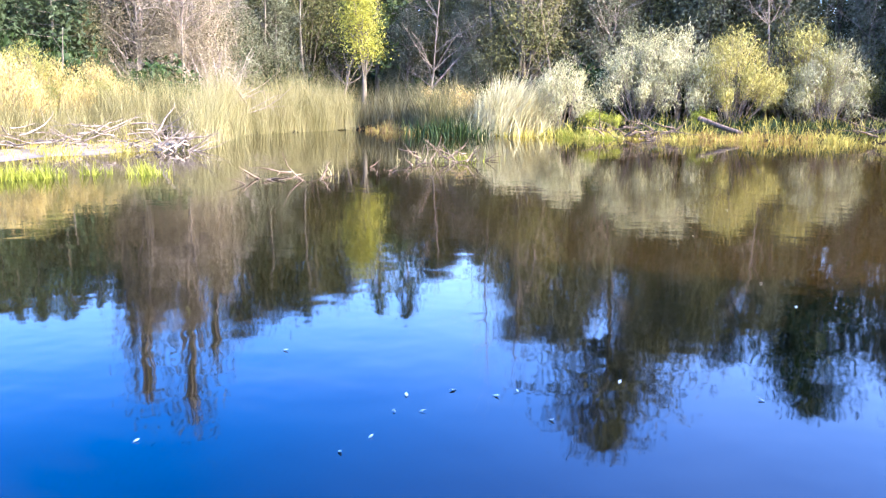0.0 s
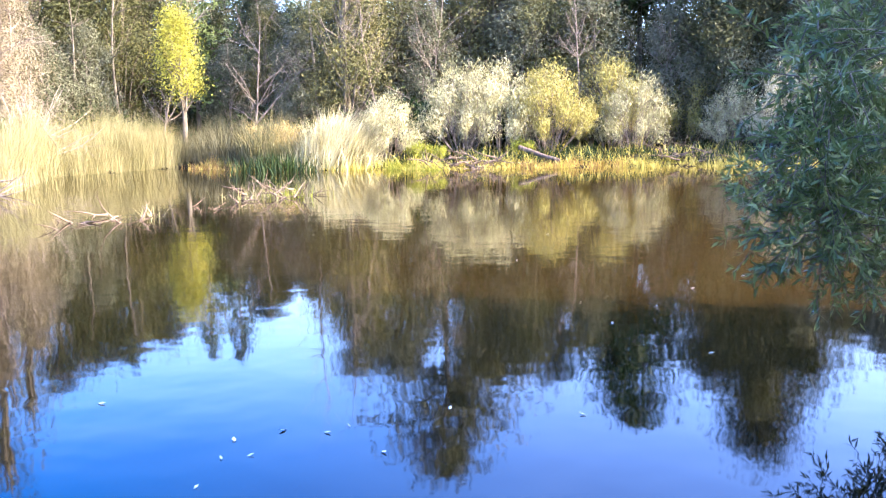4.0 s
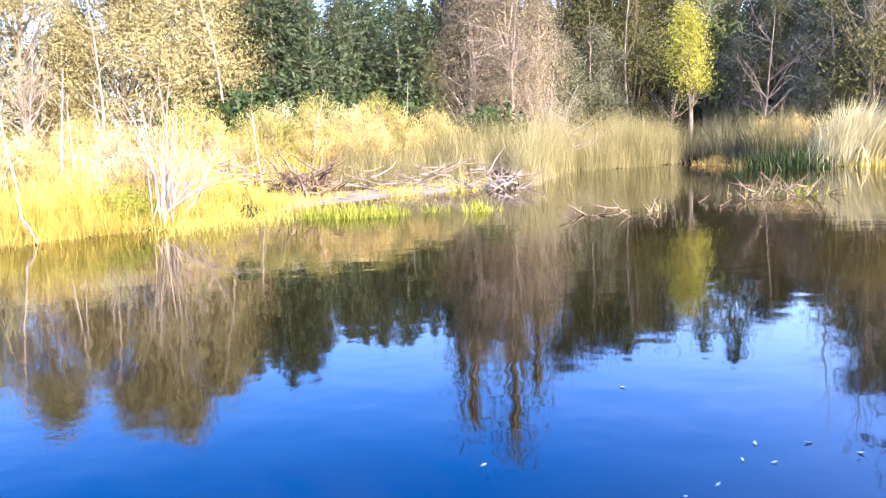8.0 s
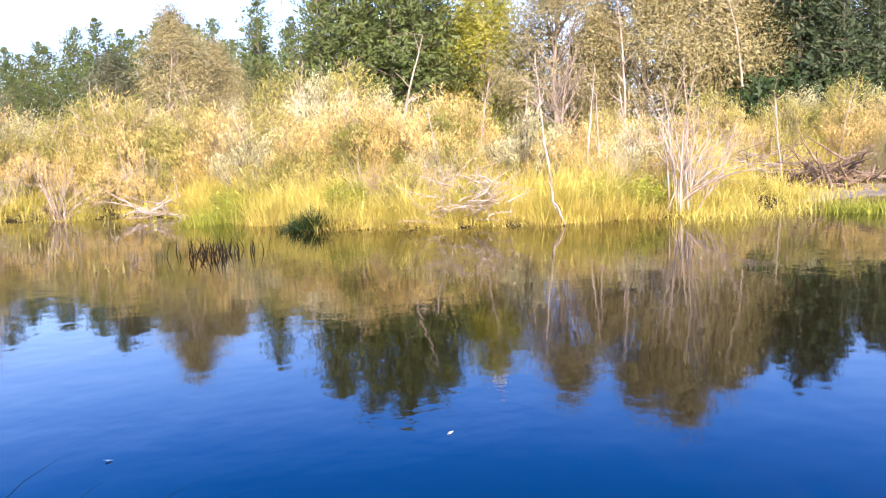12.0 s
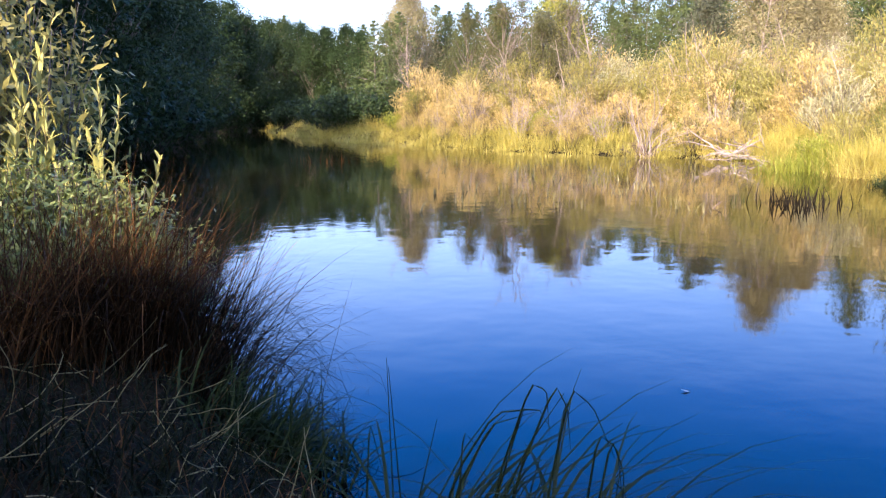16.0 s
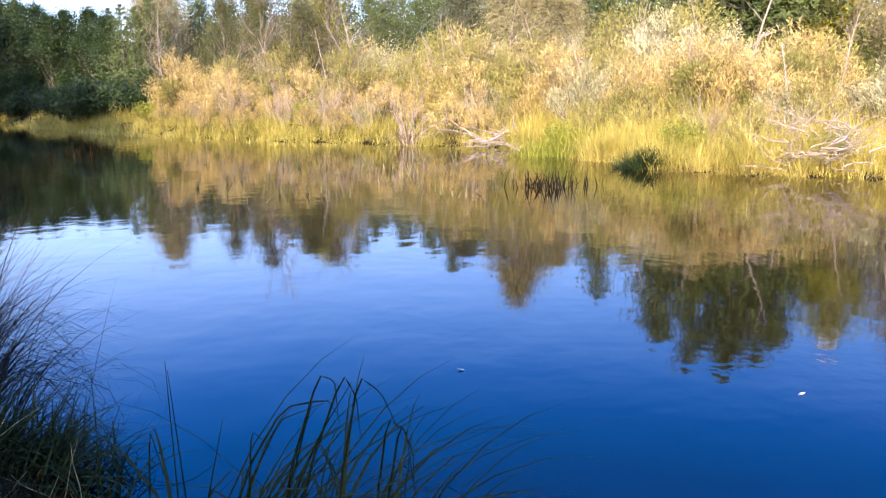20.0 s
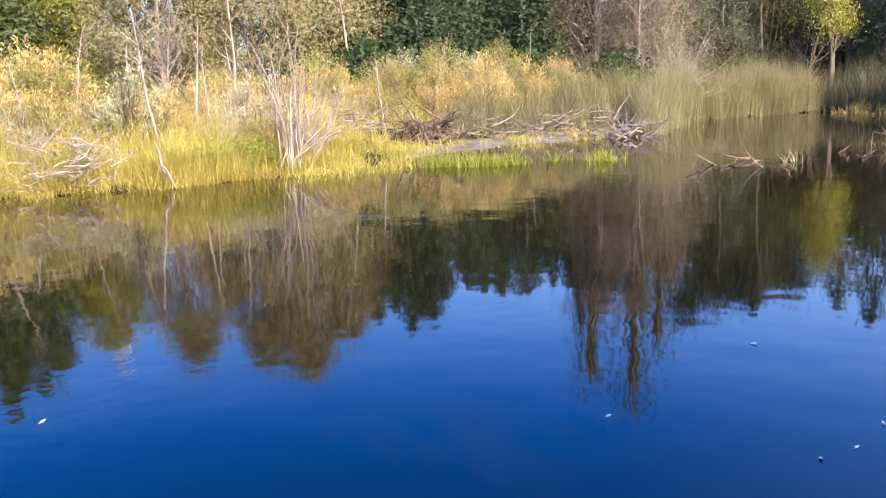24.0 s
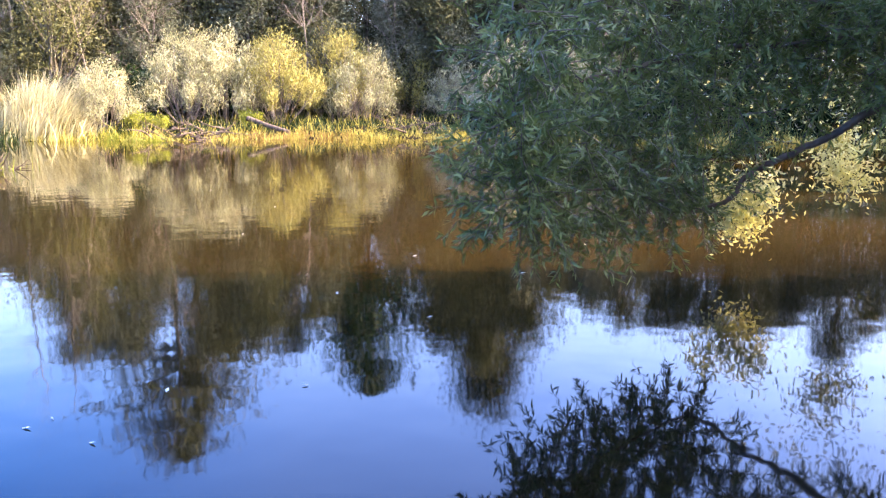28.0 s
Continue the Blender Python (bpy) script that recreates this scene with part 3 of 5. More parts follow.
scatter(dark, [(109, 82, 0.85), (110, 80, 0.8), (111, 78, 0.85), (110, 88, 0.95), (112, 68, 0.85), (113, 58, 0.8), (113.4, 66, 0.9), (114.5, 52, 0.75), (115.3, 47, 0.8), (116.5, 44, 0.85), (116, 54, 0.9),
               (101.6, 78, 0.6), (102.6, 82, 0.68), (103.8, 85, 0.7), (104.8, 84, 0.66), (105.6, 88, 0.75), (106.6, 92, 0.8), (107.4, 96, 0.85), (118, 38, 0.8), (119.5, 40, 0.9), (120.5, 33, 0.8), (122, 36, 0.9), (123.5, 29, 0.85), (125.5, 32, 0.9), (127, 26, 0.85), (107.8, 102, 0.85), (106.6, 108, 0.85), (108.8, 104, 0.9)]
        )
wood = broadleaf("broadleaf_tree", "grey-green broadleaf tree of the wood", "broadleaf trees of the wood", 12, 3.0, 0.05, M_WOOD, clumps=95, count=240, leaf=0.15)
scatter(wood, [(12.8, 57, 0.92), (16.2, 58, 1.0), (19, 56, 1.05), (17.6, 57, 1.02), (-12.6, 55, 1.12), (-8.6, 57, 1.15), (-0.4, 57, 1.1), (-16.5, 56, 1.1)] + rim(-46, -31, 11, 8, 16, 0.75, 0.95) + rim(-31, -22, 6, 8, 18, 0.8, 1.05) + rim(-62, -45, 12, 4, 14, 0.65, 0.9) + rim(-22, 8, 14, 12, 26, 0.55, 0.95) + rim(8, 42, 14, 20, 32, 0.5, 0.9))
tall = conifer("pine_tree", "tall old pine with a heavy crown over the wood", "pines in the far wood", 20.6, 5.2, 0.66, M_TREE, whorls=16, arms=13, tufts=46, leaf=0.34, droop=0.05, ragged=0.5)
tall.matrix_basis = stand(-5.3, 55, 1.0)
broad = conifer("spruce_tree", "broad dark spruce rising over the wood", "spruces in the far wood", 16.6, 5.2, 0.5, M_DARK, whorls=22, arms=16, tufts=22, leaf=0.42, droop=0.0, ragged=0.35)
broad.matrix_basis = stand(-17.85, 55, 1.0)
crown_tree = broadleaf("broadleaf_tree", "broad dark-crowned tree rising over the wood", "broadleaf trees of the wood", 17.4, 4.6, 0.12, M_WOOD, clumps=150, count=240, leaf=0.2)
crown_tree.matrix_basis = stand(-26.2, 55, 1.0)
olive = broadleaf("autumn_tree", "olive autumn tree with thinning leaves", "autumn trees by the pond", 11, 2.6, 0.2, M_TREE, clumps=85, count=220, leaf=0.12)
scatter(olive, [(-8.2, 52, 1.15), (-11.5, 50, 1.0), (0.9, 49, 1.05), (-2.5, 52, 1.05), (6, 55, 0.75), (14.5, 56, 0.95), (17, 58, 0.95), (-14, 50, 0.95), (-25.8, 50, 1.2), (37.7, 55, 0.62), (30, 50, 0.55), (-22, 50, 0.7), (-30, 50, 0.8)] + rim(86, 97, 4, 8, 16, 0.45, 0.6))
grey = broadleaf("willow_tree", "dusty grey-green willow before the wood", "dusty willows before the wood", 8, 2.1, 0.08, M_GREY, clumps=95, count=200, leaf=0.13, bark=M_TWIG)
scatter(grey, [(-2.4, 52, 1.55), (-6.6, 53, 1.6), (-10.4, 52, 1.5), (-4.6, 49, 0.95), (-10.4, 49.5, 1.05), (-15, 49, 1.1), (-19.8, 49, 0.9), (-23.5, 49, 1.1), (-28, 48, 1.05), (3.9, 50, 0.8), (8.2, 54, 0.75), (16.5, 52, 0.85), (19, 50, 0.8), (-0.6, 50, 0.75), (-33, 47, 1.0), (80, 47, 0.8), (90, 54, 0.8)])
round_tree = broadleaf("willow_tree", "broad round-crowned willow in pale autumn leaf", "round willows", 10.5, 3.2, 0.12, M_FADED, clumps=130, count=330, leaf=0.12, bark=M_TWIG)
scatter(round_tree, [(44.2, 45, 1.12), (46.8, 44, 1.0), (41.4, 46, 0.95), (52, 42, 0.9), (49.3, 45, 0.72), (27.5, 48, 0.5), (76, 46, 0.78), (98.8, 80, 1.05), (73.5, 48, 0.65)])
lit = broadleaf("willow_tree", "old pale willow with drooping leaves and spindly tops", "", 13, 2.6, 0.1, M_PINK, clumps=110, count=280, leaf=0.11, bark=M_PALE)
lit.matrix_basis = stand(22.4, 46, 0.72)
second = copy_thing_scaled(lit, stand(24.8, 46.5, 0.72, 120))
third = copy_thing_scaled(lit, stand(20.6, 47, 0.6, 200))
spire = broadleaf("poplar_tree", "slender half-bare poplar rising behind the willow", "slender poplars", 15, 0.8, 0.35, M_TREE, clumps=70, count=24, leaf=0.2)
scatter(spire, [(25.1, 47, 1.0), (22.6, 47, 1.08), (21.0, 47.5, 0.85), (26.3, 48, 0.8)])
birch = broadleaf("birch_tree", "slender birch with bright yellow leaves", "yellow birches", 9, 2.5, 0.12, M_YELLOW, clumps=110, count=170, leaf=0.14, bark=M_PALE)
scatter(birch, [(56.6, 45, 1.02), (58.2, 46, 0.85), (89, 58, 0.9)])
lone = broadleaf("birch_tree", "small yellow birch standing before the wood", "yellow birches", 7.7, 0.95, 0.42, M_YELLOW, clumps=60, count=160, leaf=0.11, bark=M_BARK)
lone.matrix_basis = stand(11.2, 49, 1.0)

def plume_bush(name, label, group, h, width, mat, puffs=26, leaves=300, leaf=0.1, category="shrub", ragged=0.25, bark=None):
    """A bush of stems that each end in a rounded, feathery puff of leaves, lit above and dark between."""
    e = thing(name, label, category, group)
    wood_, pts, ways, faces = [], [], [], []
    for k in range(puffs):
        a = k * 2.4 + rng.normal() * 0.3
        o = ((k + 0.5) / puffs) ** 0.5
        top = h * (1 - 0.62 * o ** 2.2) * rng.uniform(1 - ragged, 1.05)
        tip = np.array((math.cos(a) * width * o, math.sin(a) * width * o, top))
        foot_ = tip * (0.22, 0.22, 0)
        s_ = np.linspace(0, 1, 5)[:, None]
        line = foot_ * (1 - s_) + tip * s_ + np.array((math.cos(a), math.sin(a), 0)) * (s_ * (1 - s_)) * 0.25 * width * o
        wood_.append(tube(line, np.linspace(0.012, 0.003, 5) * h ** 0.5, 4))
        for _ in range(9):
            wood_.append(tube(np.array([line[rng.integers(1, 4)], tip + rng.normal(size=3) * 0.085 * h]), np.array((0.005, 0.0015)) * h ** 0.5, 3))
        r = 0.15 * h * rng.uniform(0.7, 1.3)
        tail = rng.random(leaves) ** 2.6
        away = unit(rng.normal(size=(leaves, 3)))
        p = tip - (tip - line[2]) * tail[:, None] * 0.9 + away * (r * (1 - 0.55 * tail) * rng.random(leaves) ** 0.4)[:, None]
        p[:, 2] = np.maximum(p[:, 2], 0.05 * h)
        pts.append(p)
        ways.append(unit(np.array((math.cos(a) * 0.4, math.sin(a) * 0.4, 0.9)) + rng.normal(size=p.shape) * 0.4))
        faces.append(away + unit(tip - (0, 0, 0.25 * h)) * 0.6)
    part("branchwork", wood_, bark or M_BARK, e)
    pts, ways, faces = np.concatenate(pts), np.concatenate(ways), np.concatenate(faces)
    sz = leaf * rng.uniform(0.6, 1.4, len(pts))
    crown_part("foliage", pts, ways, sz * 1.7, sz * 0.24, faces, mat, e, 0.7)
    return e


# willow shrubs of the far bank
silver = plume_bush("willow_bush", "silvery willow bush with fluffy pale tops", "willow bushes on the bank", 4.0, 2.0, M_SILVER, 26, 420, 0.10, ragged=0.35, bark=M_TWIG)
scatter(silver, [(-6.6, 44, 1.08), (-9.0, 44.6, 1.14), (-1.8, 42.4, 0.8), (-17.6, 45.2, 0.95), (-23.5, 46.5, 0.8), (-27, 45, 1.0), (-32, 45, 1.0), (67.5, 36, 1.05), (63.4, 35, 0.9), (72, 38, 0.9), (85, 44, 0.9),
                 (78, 42, 0.9), (33, 37, 0.65), (37.5, 36, 0.7)])
gold = plume_bush("willow_bush", "yellow-green willow bush in full sun", "willow bushes on the bank", 3.8, 1.9, M_OLIVE, 26, 420, 0.10, ragged=0.35, bark=M_TWIG)
scatter(gold, [(-12.2, 44, 1.12), (-16.2, 47, 1.25), (-21, 48.5, 1.0), (69.6, 37, 1.2), (65.5, 38, 1.2), (80.5, 43, 1.15), (94.5, 50, 0.9), (79, 38, 1.0), (75.5, 36, 0.9), (70.5, 32, 0.75), (83, 40, 0.9), (87, 41, 0.95), (91, 45, 1.0), (60, 31, 0.7), (49, 30, 0.6), (42.5, 33, 0.75), (38.5, 34, 0.7), (35, 36, 0.8), (31, 38, 0.8)])
buff = plume_bush("autumn_bush", "buff autumn bush of thin upright twigs", "autumn bushes on the bank", 3.5, 1.6, M_BUFF, 24, 300, 0.10, ragged=0.45, bark=M_TWIG)
scatter(buff, [(4.8, 43.5, 0.6), (6.5, 45, 0.55)] + rim(44, 58, 9, 5, 12, 0.5, 0.75) + rim(58, 76, 14, 5, 12, 0.7, 1.05) + rim(76, 99, 14, 4.5, 9, 0.6, 0.95) + rim(76, 99, 11, 9, 18, 1.0, 1.3) + rim(26, 42, 8, 7, 12, 0.6, 0.85))
low_silver = plume_bush("willow_bush", "low silvery willow scrub in the grass", "low scrub in the grass", 1.8, 0.9, M_SILVER, 16, 170, 0.07)
scatter(low_silver, rim(43, 80, 12, 3.5, 8, 0.8, 1.4))
low_gold = plume_bush("willow_bush", "low yellow-green willow scrub in the grass", "low scrub in the grass", 1.3, 0.8, M_OLIVE, 16, 170, 0.065)
scatter(low_gold, rim(43, 78, 13, 1.6, 5.5, 0.6, 1.3))
low_buff = plume_bush("autumn_bush", "low buff scrub in the grass", "low scrub in the grass", 1.5, 0.8, M_BUFF, 16, 170, 0.065)
scatter(low_buff, rim(42, 78, 12, 2, 6, 0.5, 1.2) + rim(78, 100, 16, 1.0, 5, 0.7, 1.3))
low_green = shrub("green_bush", "low green bush at the waterside", "low scrub in the grass", 1.2, 0.6, M_LIME, stems=46, leaves=46, leaf=0.08)
scatter(low_green, [(46.2, 22.6, 0.6), (47.2, 22.6, 0.9), (49.5, 22.2, 0.8), (57.5, 22.8, 0.8), (66, 24, 0.9), (73.5, 28, 0.9), (80.5, 35, 1.2), (86, 38, 1.0), (90, 41, 1.1), (95, 47, 1.2), (99.5, 52, 1.2), (-3.6, 42, 0.9), (-10.4, 42.6, 0.9), (-5, 42, 0.7)])
mixed = plume_bush("green_bush", "still green willow bush among the autumn bushes", "green bushes on the bank", 2.6, 1.3, M_MIXED, 22, 230, 0.09)
scatter(mixed, rim(44, 99, 30, 4, 13, 0.5, 1.15) + rim(26, 42, 6, 8, 13, 0.7, 1.0))
# bushes added where shade lies between the trunks, coloured dark to stand for it
under = shrub("undergrowth_bush", "undergrowth bush below the trees, coloured dark for their shade", "undergrowth of the wood", 3.2, 1.9, M_DARK, stems=56, leaves=46, leaf=0.24, low=0.05)
scatter(under, rim(-62, 8, 30, 7, 15, 0.7, 1.3) + rim(-62, -28, 12, 2, 5, 0.6, 1.1) + rim(8, 44, 14, 12, 20, 0.8, 1.3) + rim(107.5, 126, 26, -0.6, 2.5, 0.7, 1.2) + rim(100, 108, 10, 3, 10, 0.6, 1.0))

# ---- a radio mast far behind the wood ----


def paint_material(name, colour):
    m, n, l, bsdf, out = material(name)
    co, tx = n.new("ShaderNodeTexCoord"), n.new("ShaderNodeTexNoise")
    tx.inputs["Scale"].default_value, tx.inputs["Detail"].default_value = 0.8, 5
    l.new(co.outputs["Object"], tx.inputs[0])
    r = ramp(n, [(0.3, tuple(c * 0.7 for c in colour)), (0.7, colour)])
    l.new(tx.outputs[0], r.inputs[0])
    l.new(r.outputs[0], bsdf.inputs["Base Color"])
    bsdf.inputs["Roughness"].default_value = 0.5
    return m


def radio_mast(at, h, foot, top, bays):
    """A square lattice mast painted in red and white lengths."""
    e = thing("radio_mast", "tall red and white lattice radio mast behind the wood", "mast")
    paints = (paint_material("red_mast_paint", (0.55, 0.06, 0.04)), paint_material("white_mast_paint", (0.8, 0.78, 0.74)))
    for k in range(bays):
        z0, z1 = h * k / bays, h * (k + 1) / bays
        w0, w1 = (foot + (top - foot) * z / h for z in (z0, z1))
        bits = []
        corners = ((1, 1), (-1, 1), (-1, -1), (1, -1))
        for c in range(4):
            (ax, ay), (bx, by) = corners[c], corners[(c + 1) % 4]
            a0, a1 = np.array((ax * w0, ay * w0, z0)), np.array((ax * w1, ay * w1, z1))
            b0, b1 = np.array((bx * w0, by * w0, z0)), np.array((bx * w1, by * w1, z1))
            bits += [tube([a0, a1], [0.16, 0.16], 4), tube([a0, b1], [0.09, 0.09], 4), tube([b0, a1], [0.09, 0.09], 4), tube([a1, b1], [0.1, 0.1], 4)]
        part("mast_section", bits, paints[k // 2 % 2], e)
    part("antenna", tube([(0, 0, h), (0, 0, h + 4)], [0.12, 0.05], 6), paints[0], e)
    e.matrix_basis = at


radio_mast(stand(56.4, 250), 68, 2.6, 1.4, 20)

# ---- dead wood ----


def dead_shrub(name, label, group, h, spread, stems, twigs, mat=M_PALE, thick=0.03, category="dead shrub"):
    """Leafless stems that fan out and fork."""
    e = thing(name, label, category, group)
    for _ in range(stems):
        a = rng.random() * 2 * math.pi
        o = rng.uniform(0.1, 1.0) * spread
        line, rad = crooked((rng.normal() * 0.2, rng.normal() * 0.2, 0), (math.cos(a) * o, math.sin(a) * o, 1), h * rng.uniform(0.6, 1.05), thick, 0.006, 7, 0.10)
        bits = [tube(line, rad, 5)]
        for _ in range(twigs):
            k = rng.integers(2, 6)
            d = unit(line[k] - line[k - 1] + rng.normal(size=3) * 0.7)
            l2, r2 = crooked(line[k], d, h * rng.uniform(0.15, 0.45), rad[k] * 0.6, 0.003, 5, 0.15)
            bits.append(tube(l2, r2, 4))
        part("stem", bits, mat, e, smooth=True)
    return e


d1 = dead_shrub("dead_shrub", "bleached leafless shrub fanning out over the bank", "dead shrubs on the bank", 2.9, 0.7, 16, 9, M_PALE, 0.018)
d1.matrix_basis = stand(43.2, 23.6, 0.8, 40)
copy_thing_scaled(d1, stand(46.5, 27, 0.9, 200))
copy_thing_scaled(d1, stand(90.8, 45, 1.55, 300))
copy_thing_scaled(d1, stand(80, 40, 1.5, 250))
copy_thing_scaled(d1, stand(20.0, 43.5, 1.3, 20))
copy_thing_scaled(d1, stand(96.5, 47, 0.6, 60))


for a_, d_, sz_, t_ in ((79, 33.6, 0.8, 15), (86.2, 36.8, 0.75, 70), (88.6, 38.6, 0.9, 140), (91.5, 40.5, 0.8, 210), (94.5, 44, 0.9, 260), (64.5, 24.5, 0.55, 35), (60, 23.5, 0.6, 95), (48.6, 23.5, 0.6, 155), (41, 31.5, 0.6, 215), (56.8, 22.6, 0.5, 320)):
    copy_thing_scaled(d1, stand(a_, d_, sz_, t_))


def arching_shrub(label, at, bearing_, stems):
    """A dead willow: a sheaf of tall stems, and long ones that bow over to one side."""
    e = thing("dead_willow", label, "dead shrub")
    side_way = np.array((math.cos(radians(bearing_)), math.sin(radians(bearing_)), 0))
    for k in range(stems):
        bowed = k % 3 == 0
        way = side_way * (rng.uniform(0.25, 0.7) if bowed else rng.normal() * 0.12) + np.array((rng.normal() * 0.1, rng.normal() * 0.1, 1.0))
        line, rad = crooked((rng.normal() * 0.2, rng.normal() * 0.2, 0), way, rng.uniform(2.0, 3.3) if bowed else rng.uniform(2.2, 4.0), 0.026, 0.006, 9, 0.10, -0.12 if bowed else 0.0)
        bits = [tube(line, rad, 5)]
        for _ in range(5):
            j_ = rng.integers(3, 8)
            l2, r2 = crooked(line[j_], unit(line[j_] - line[j_ - 1] + rng.normal(size=3) * 0.5), rng.uniform(0.4, 1.0), rad[j_] * 0.6, 0.004, 5, 0.14)
            bits.append(tube(l2, r2, 4))
        part("stem", bits, M_PALE, e, smooth=True)
    e.matrix_basis = at


arching_shrub("tall pale dead willow with long bowed stems at the water", stand(44.7, 22.5), 44.7, 18)
arching_shrub("pale dead willow fanning out over its dark root", stand(83.4, 32.9, 0.8), 83.4, 16)
stump = dead_shrub("uprooted_bush", "dark uprooted bush lying on the mud flat", "", 1.7, 1.5, 12, 7, M_DRIFT, 0.045, "driftwood")
stump.matrix_basis = stand(36.2, 30.0, 1.0, 0)
copy_thing_scaled(stump, stand(83.4, 32.8, 0.75, 50))
root = dead_shrub("upright_root", "grey upright root at the end of the driftwood", "", 1.3, 1.3, 7, 5, M_TWIG, 0.04, "driftwood")
root.matrix_basis = stand(23.2, 31.2, 1.0, 0)


def pole_tree(label, at, h, lean, mat, twigs=10, thick=0.05, low=0.55):
    e = thing("bare_tree", label, "dead tree", "bare pole trees")
    line, rad = crooked((0, 0, 0), (lean[0], lean[1], 1), h, thick, 0.012, 10, 0.05)
    part("trunk", tube(line, rad, 6), mat, e, smooth=True)
    for _ in range(twigs):
        k = rng.integers(int(low * 10), 10)
        d = unit(np.array((rng.normal(), rng.normal(), 0.9)))
        l2, r2 = crooked(line[k], d, h * rng.uniform(0.08, 0.25), rad[k] * 0.6, 0.004, 6, 0.16)
        part("branch", tube(l2, r2, 4), mat, e)
    e.matrix_basis = at
    return e


pole_tree("thin pale dead tree with twiggy top beside the water", stand(52.5, 22.3, 1, 30), 3.9, (0.0, 0), M_PALE, 16, 0.042)
pole_tree("slim pale pole of a dead sapling", stand(50.5, 25.5, 1, 30), 3.6, (0.04, 0.0), M_PALE, 4, 0.045)
pole_tree("white leaning dead trunk in the shrubs", stand(62.7, 30, 1, 0), 5.3, (0.13, 0.10), M_PALE, 6, 0.075)
pole_tree("tall pale trunk before the wood", stand(2.8, 50, 1, 0), 13.5, (0.0, 0.0), M_PALE, 26, 0.11, 0.6)
pole_tree("leaning grey trunk before the wood", stand(1.2, 49, 1, 0), 13.5, (0.06, 0.0), M_BARK, 20, 0.1, 0.4)
pole_tree("slim grey trunk before the wood", stand(17.5, 52, 1, 0), 9, (0.02, 0.0), M_BARK, 14, 0.12, 0.4)
pole_tree("slim grey trunk before the wood", stand(14.8, 53, 1, 0), 10, (-0.02, 0.0), M_BARK, 14, 0.13, 0.4)
pole_tree("leaning bare tree over the reeds", stand(8.5, 50, 1, 0), 9, (0.75, 0.0), M_BARK, 18, 0.09, 0.3)
pole_tree("pale slim trunk among the wood", stand(-4.2, 49, 1, 0), 12, (0.03, 0.0), M_BARK, 16, 0.09, 0.4)
pole_tree("pale slim trunk among the wood", stand(-9.6, 51, 1, 0), 13, (-0.03, 0.0), M_BARK, 16, 0.09, 0.4)
pole_tree("white thin trunk before the round willow", stand(40.4, 42, 1, 0), 8.5, (0.0, 0.0), M_PALE, 6, 0.08, 0.5)
pole_tree("white thin trunk before the round willow", stand(48, 41, 1, 0), 8, (0.05, 0.0), M_PALE, 16, 0.08, 0.3)
pole_tree("grey post standing in the reeds", stand(29.3, 40, 1, 0), 4.0, (0.0, 0.0), M_BARK, 1, 0.05)
pole_tree("slim bare trunk in the buff bushes", stand(77, 45, 1, 0), 6.5, (0.05, 0.0), M_PALE, 14, 0.07, 0.4)
pole_tree("slim bare trunk in the buff bushes", stand(87, 42, 1, 0), 5.5, (-0.1, 0.0), M_PALE, 14, 0.06, 0.3)


for a_, g_, h_ in ((47.5, 6, 3.2), (49.3, 4, 2.6), (54.5, 5, 3.0), (57.6, 7, 3.6), (60.4, 4, 2.8), (64.2, 8, 4.2), (66.3, 6, 3.4), (69.4, 9, 4.6), (71.6, 5, 3.2), (74.4, 8, 4.4), (78.2, 6, 4.0), (81.5, 9, 5.0), (84.6, 6, 3.8), (88.2, 8, 4.6), (92.2, 6, 4.2), (95.4, 7, 4.8), (38.6, 6, 2.8), (35.4, 8, 3.0)):
    pole_tree("slim bare sapling among the autumn bushes", stand(a_, np.interp(a_, FAR[:, 0], FAR[:, 1]) + g_, 1, a_ * 31), h_, (0.25 * math.sin(a_ * 7), 0.25 * math.cos(a_ * 5)), M_PALE, 12, 0.03, 0.35)


def wood_pile(label, a0, a1, d, n, length, mat, up=0.3, thick=0.04, tangle=0.3):
    """Branches washed up in a heap along the shore."""
    am = (a0 + a1) / 2
    e = thing("driftwood_pile", label, "driftwood", "driftwood on the shore")
    e.matrix_basis = Matrix.Translation(spot(am, d))
    base = Vector(spot(am, d))
    for _ in range(n):
        a = rng.uniform(a0, a1)
        p = Vector(spot(a, d + rng.normal() * 0.5))
        z = abs(rng.normal()) * tangle * 0.5 + 0.03
        turn = radians(am) + rng.normal() * 0.7 + (math.pi if rng.random() < 0.5 else 0)
        way = (math.cos(turn), math.sin(turn), rng.uniform(-0.1, 1) * up)
        line, rad = crooked((p.x - base.x, p.y - base.y, z), way, length * rng.uniform(0.4, 1.1), thick * rng.uniform(0.4, 1.2), 0.006, 7, 0.16)
        line[:, 2] = np.maximum(line[:, 2], 0.02)
        bits = [tube(line, rad, 5)]
        for _ in range(2):
            k = rng.integers(2, 6)
            l2, r2 = crooked(line[k], unit(rng.normal(size=3) + (0, 0, 0.5)), length * 0.25, rad[k] * 0.6, 0.004, 4, 0.2)
            bits.append(tube(l2, r2, 4))
        part("branch", bits, mat, e, smooth=True)
    return e


wood_pile("dark tangle of driftwood branches on the mud", 33.8, 38.2, 30.2, 60, 2.0, M_DRIFT, 0.8, 0.06, 0.7)
wood_pile("bleached driftwood branches on the mud", 37, 42.2, 30.6, 44, 2.2, M_TWIG, 0.3, 0.036, 0.6)
wood_pile("bleached driftwood branches on the mud", 24.8, 33, 32.5, 60, 2.4, M_TWIG, 0.25, 0.038, 0.6)
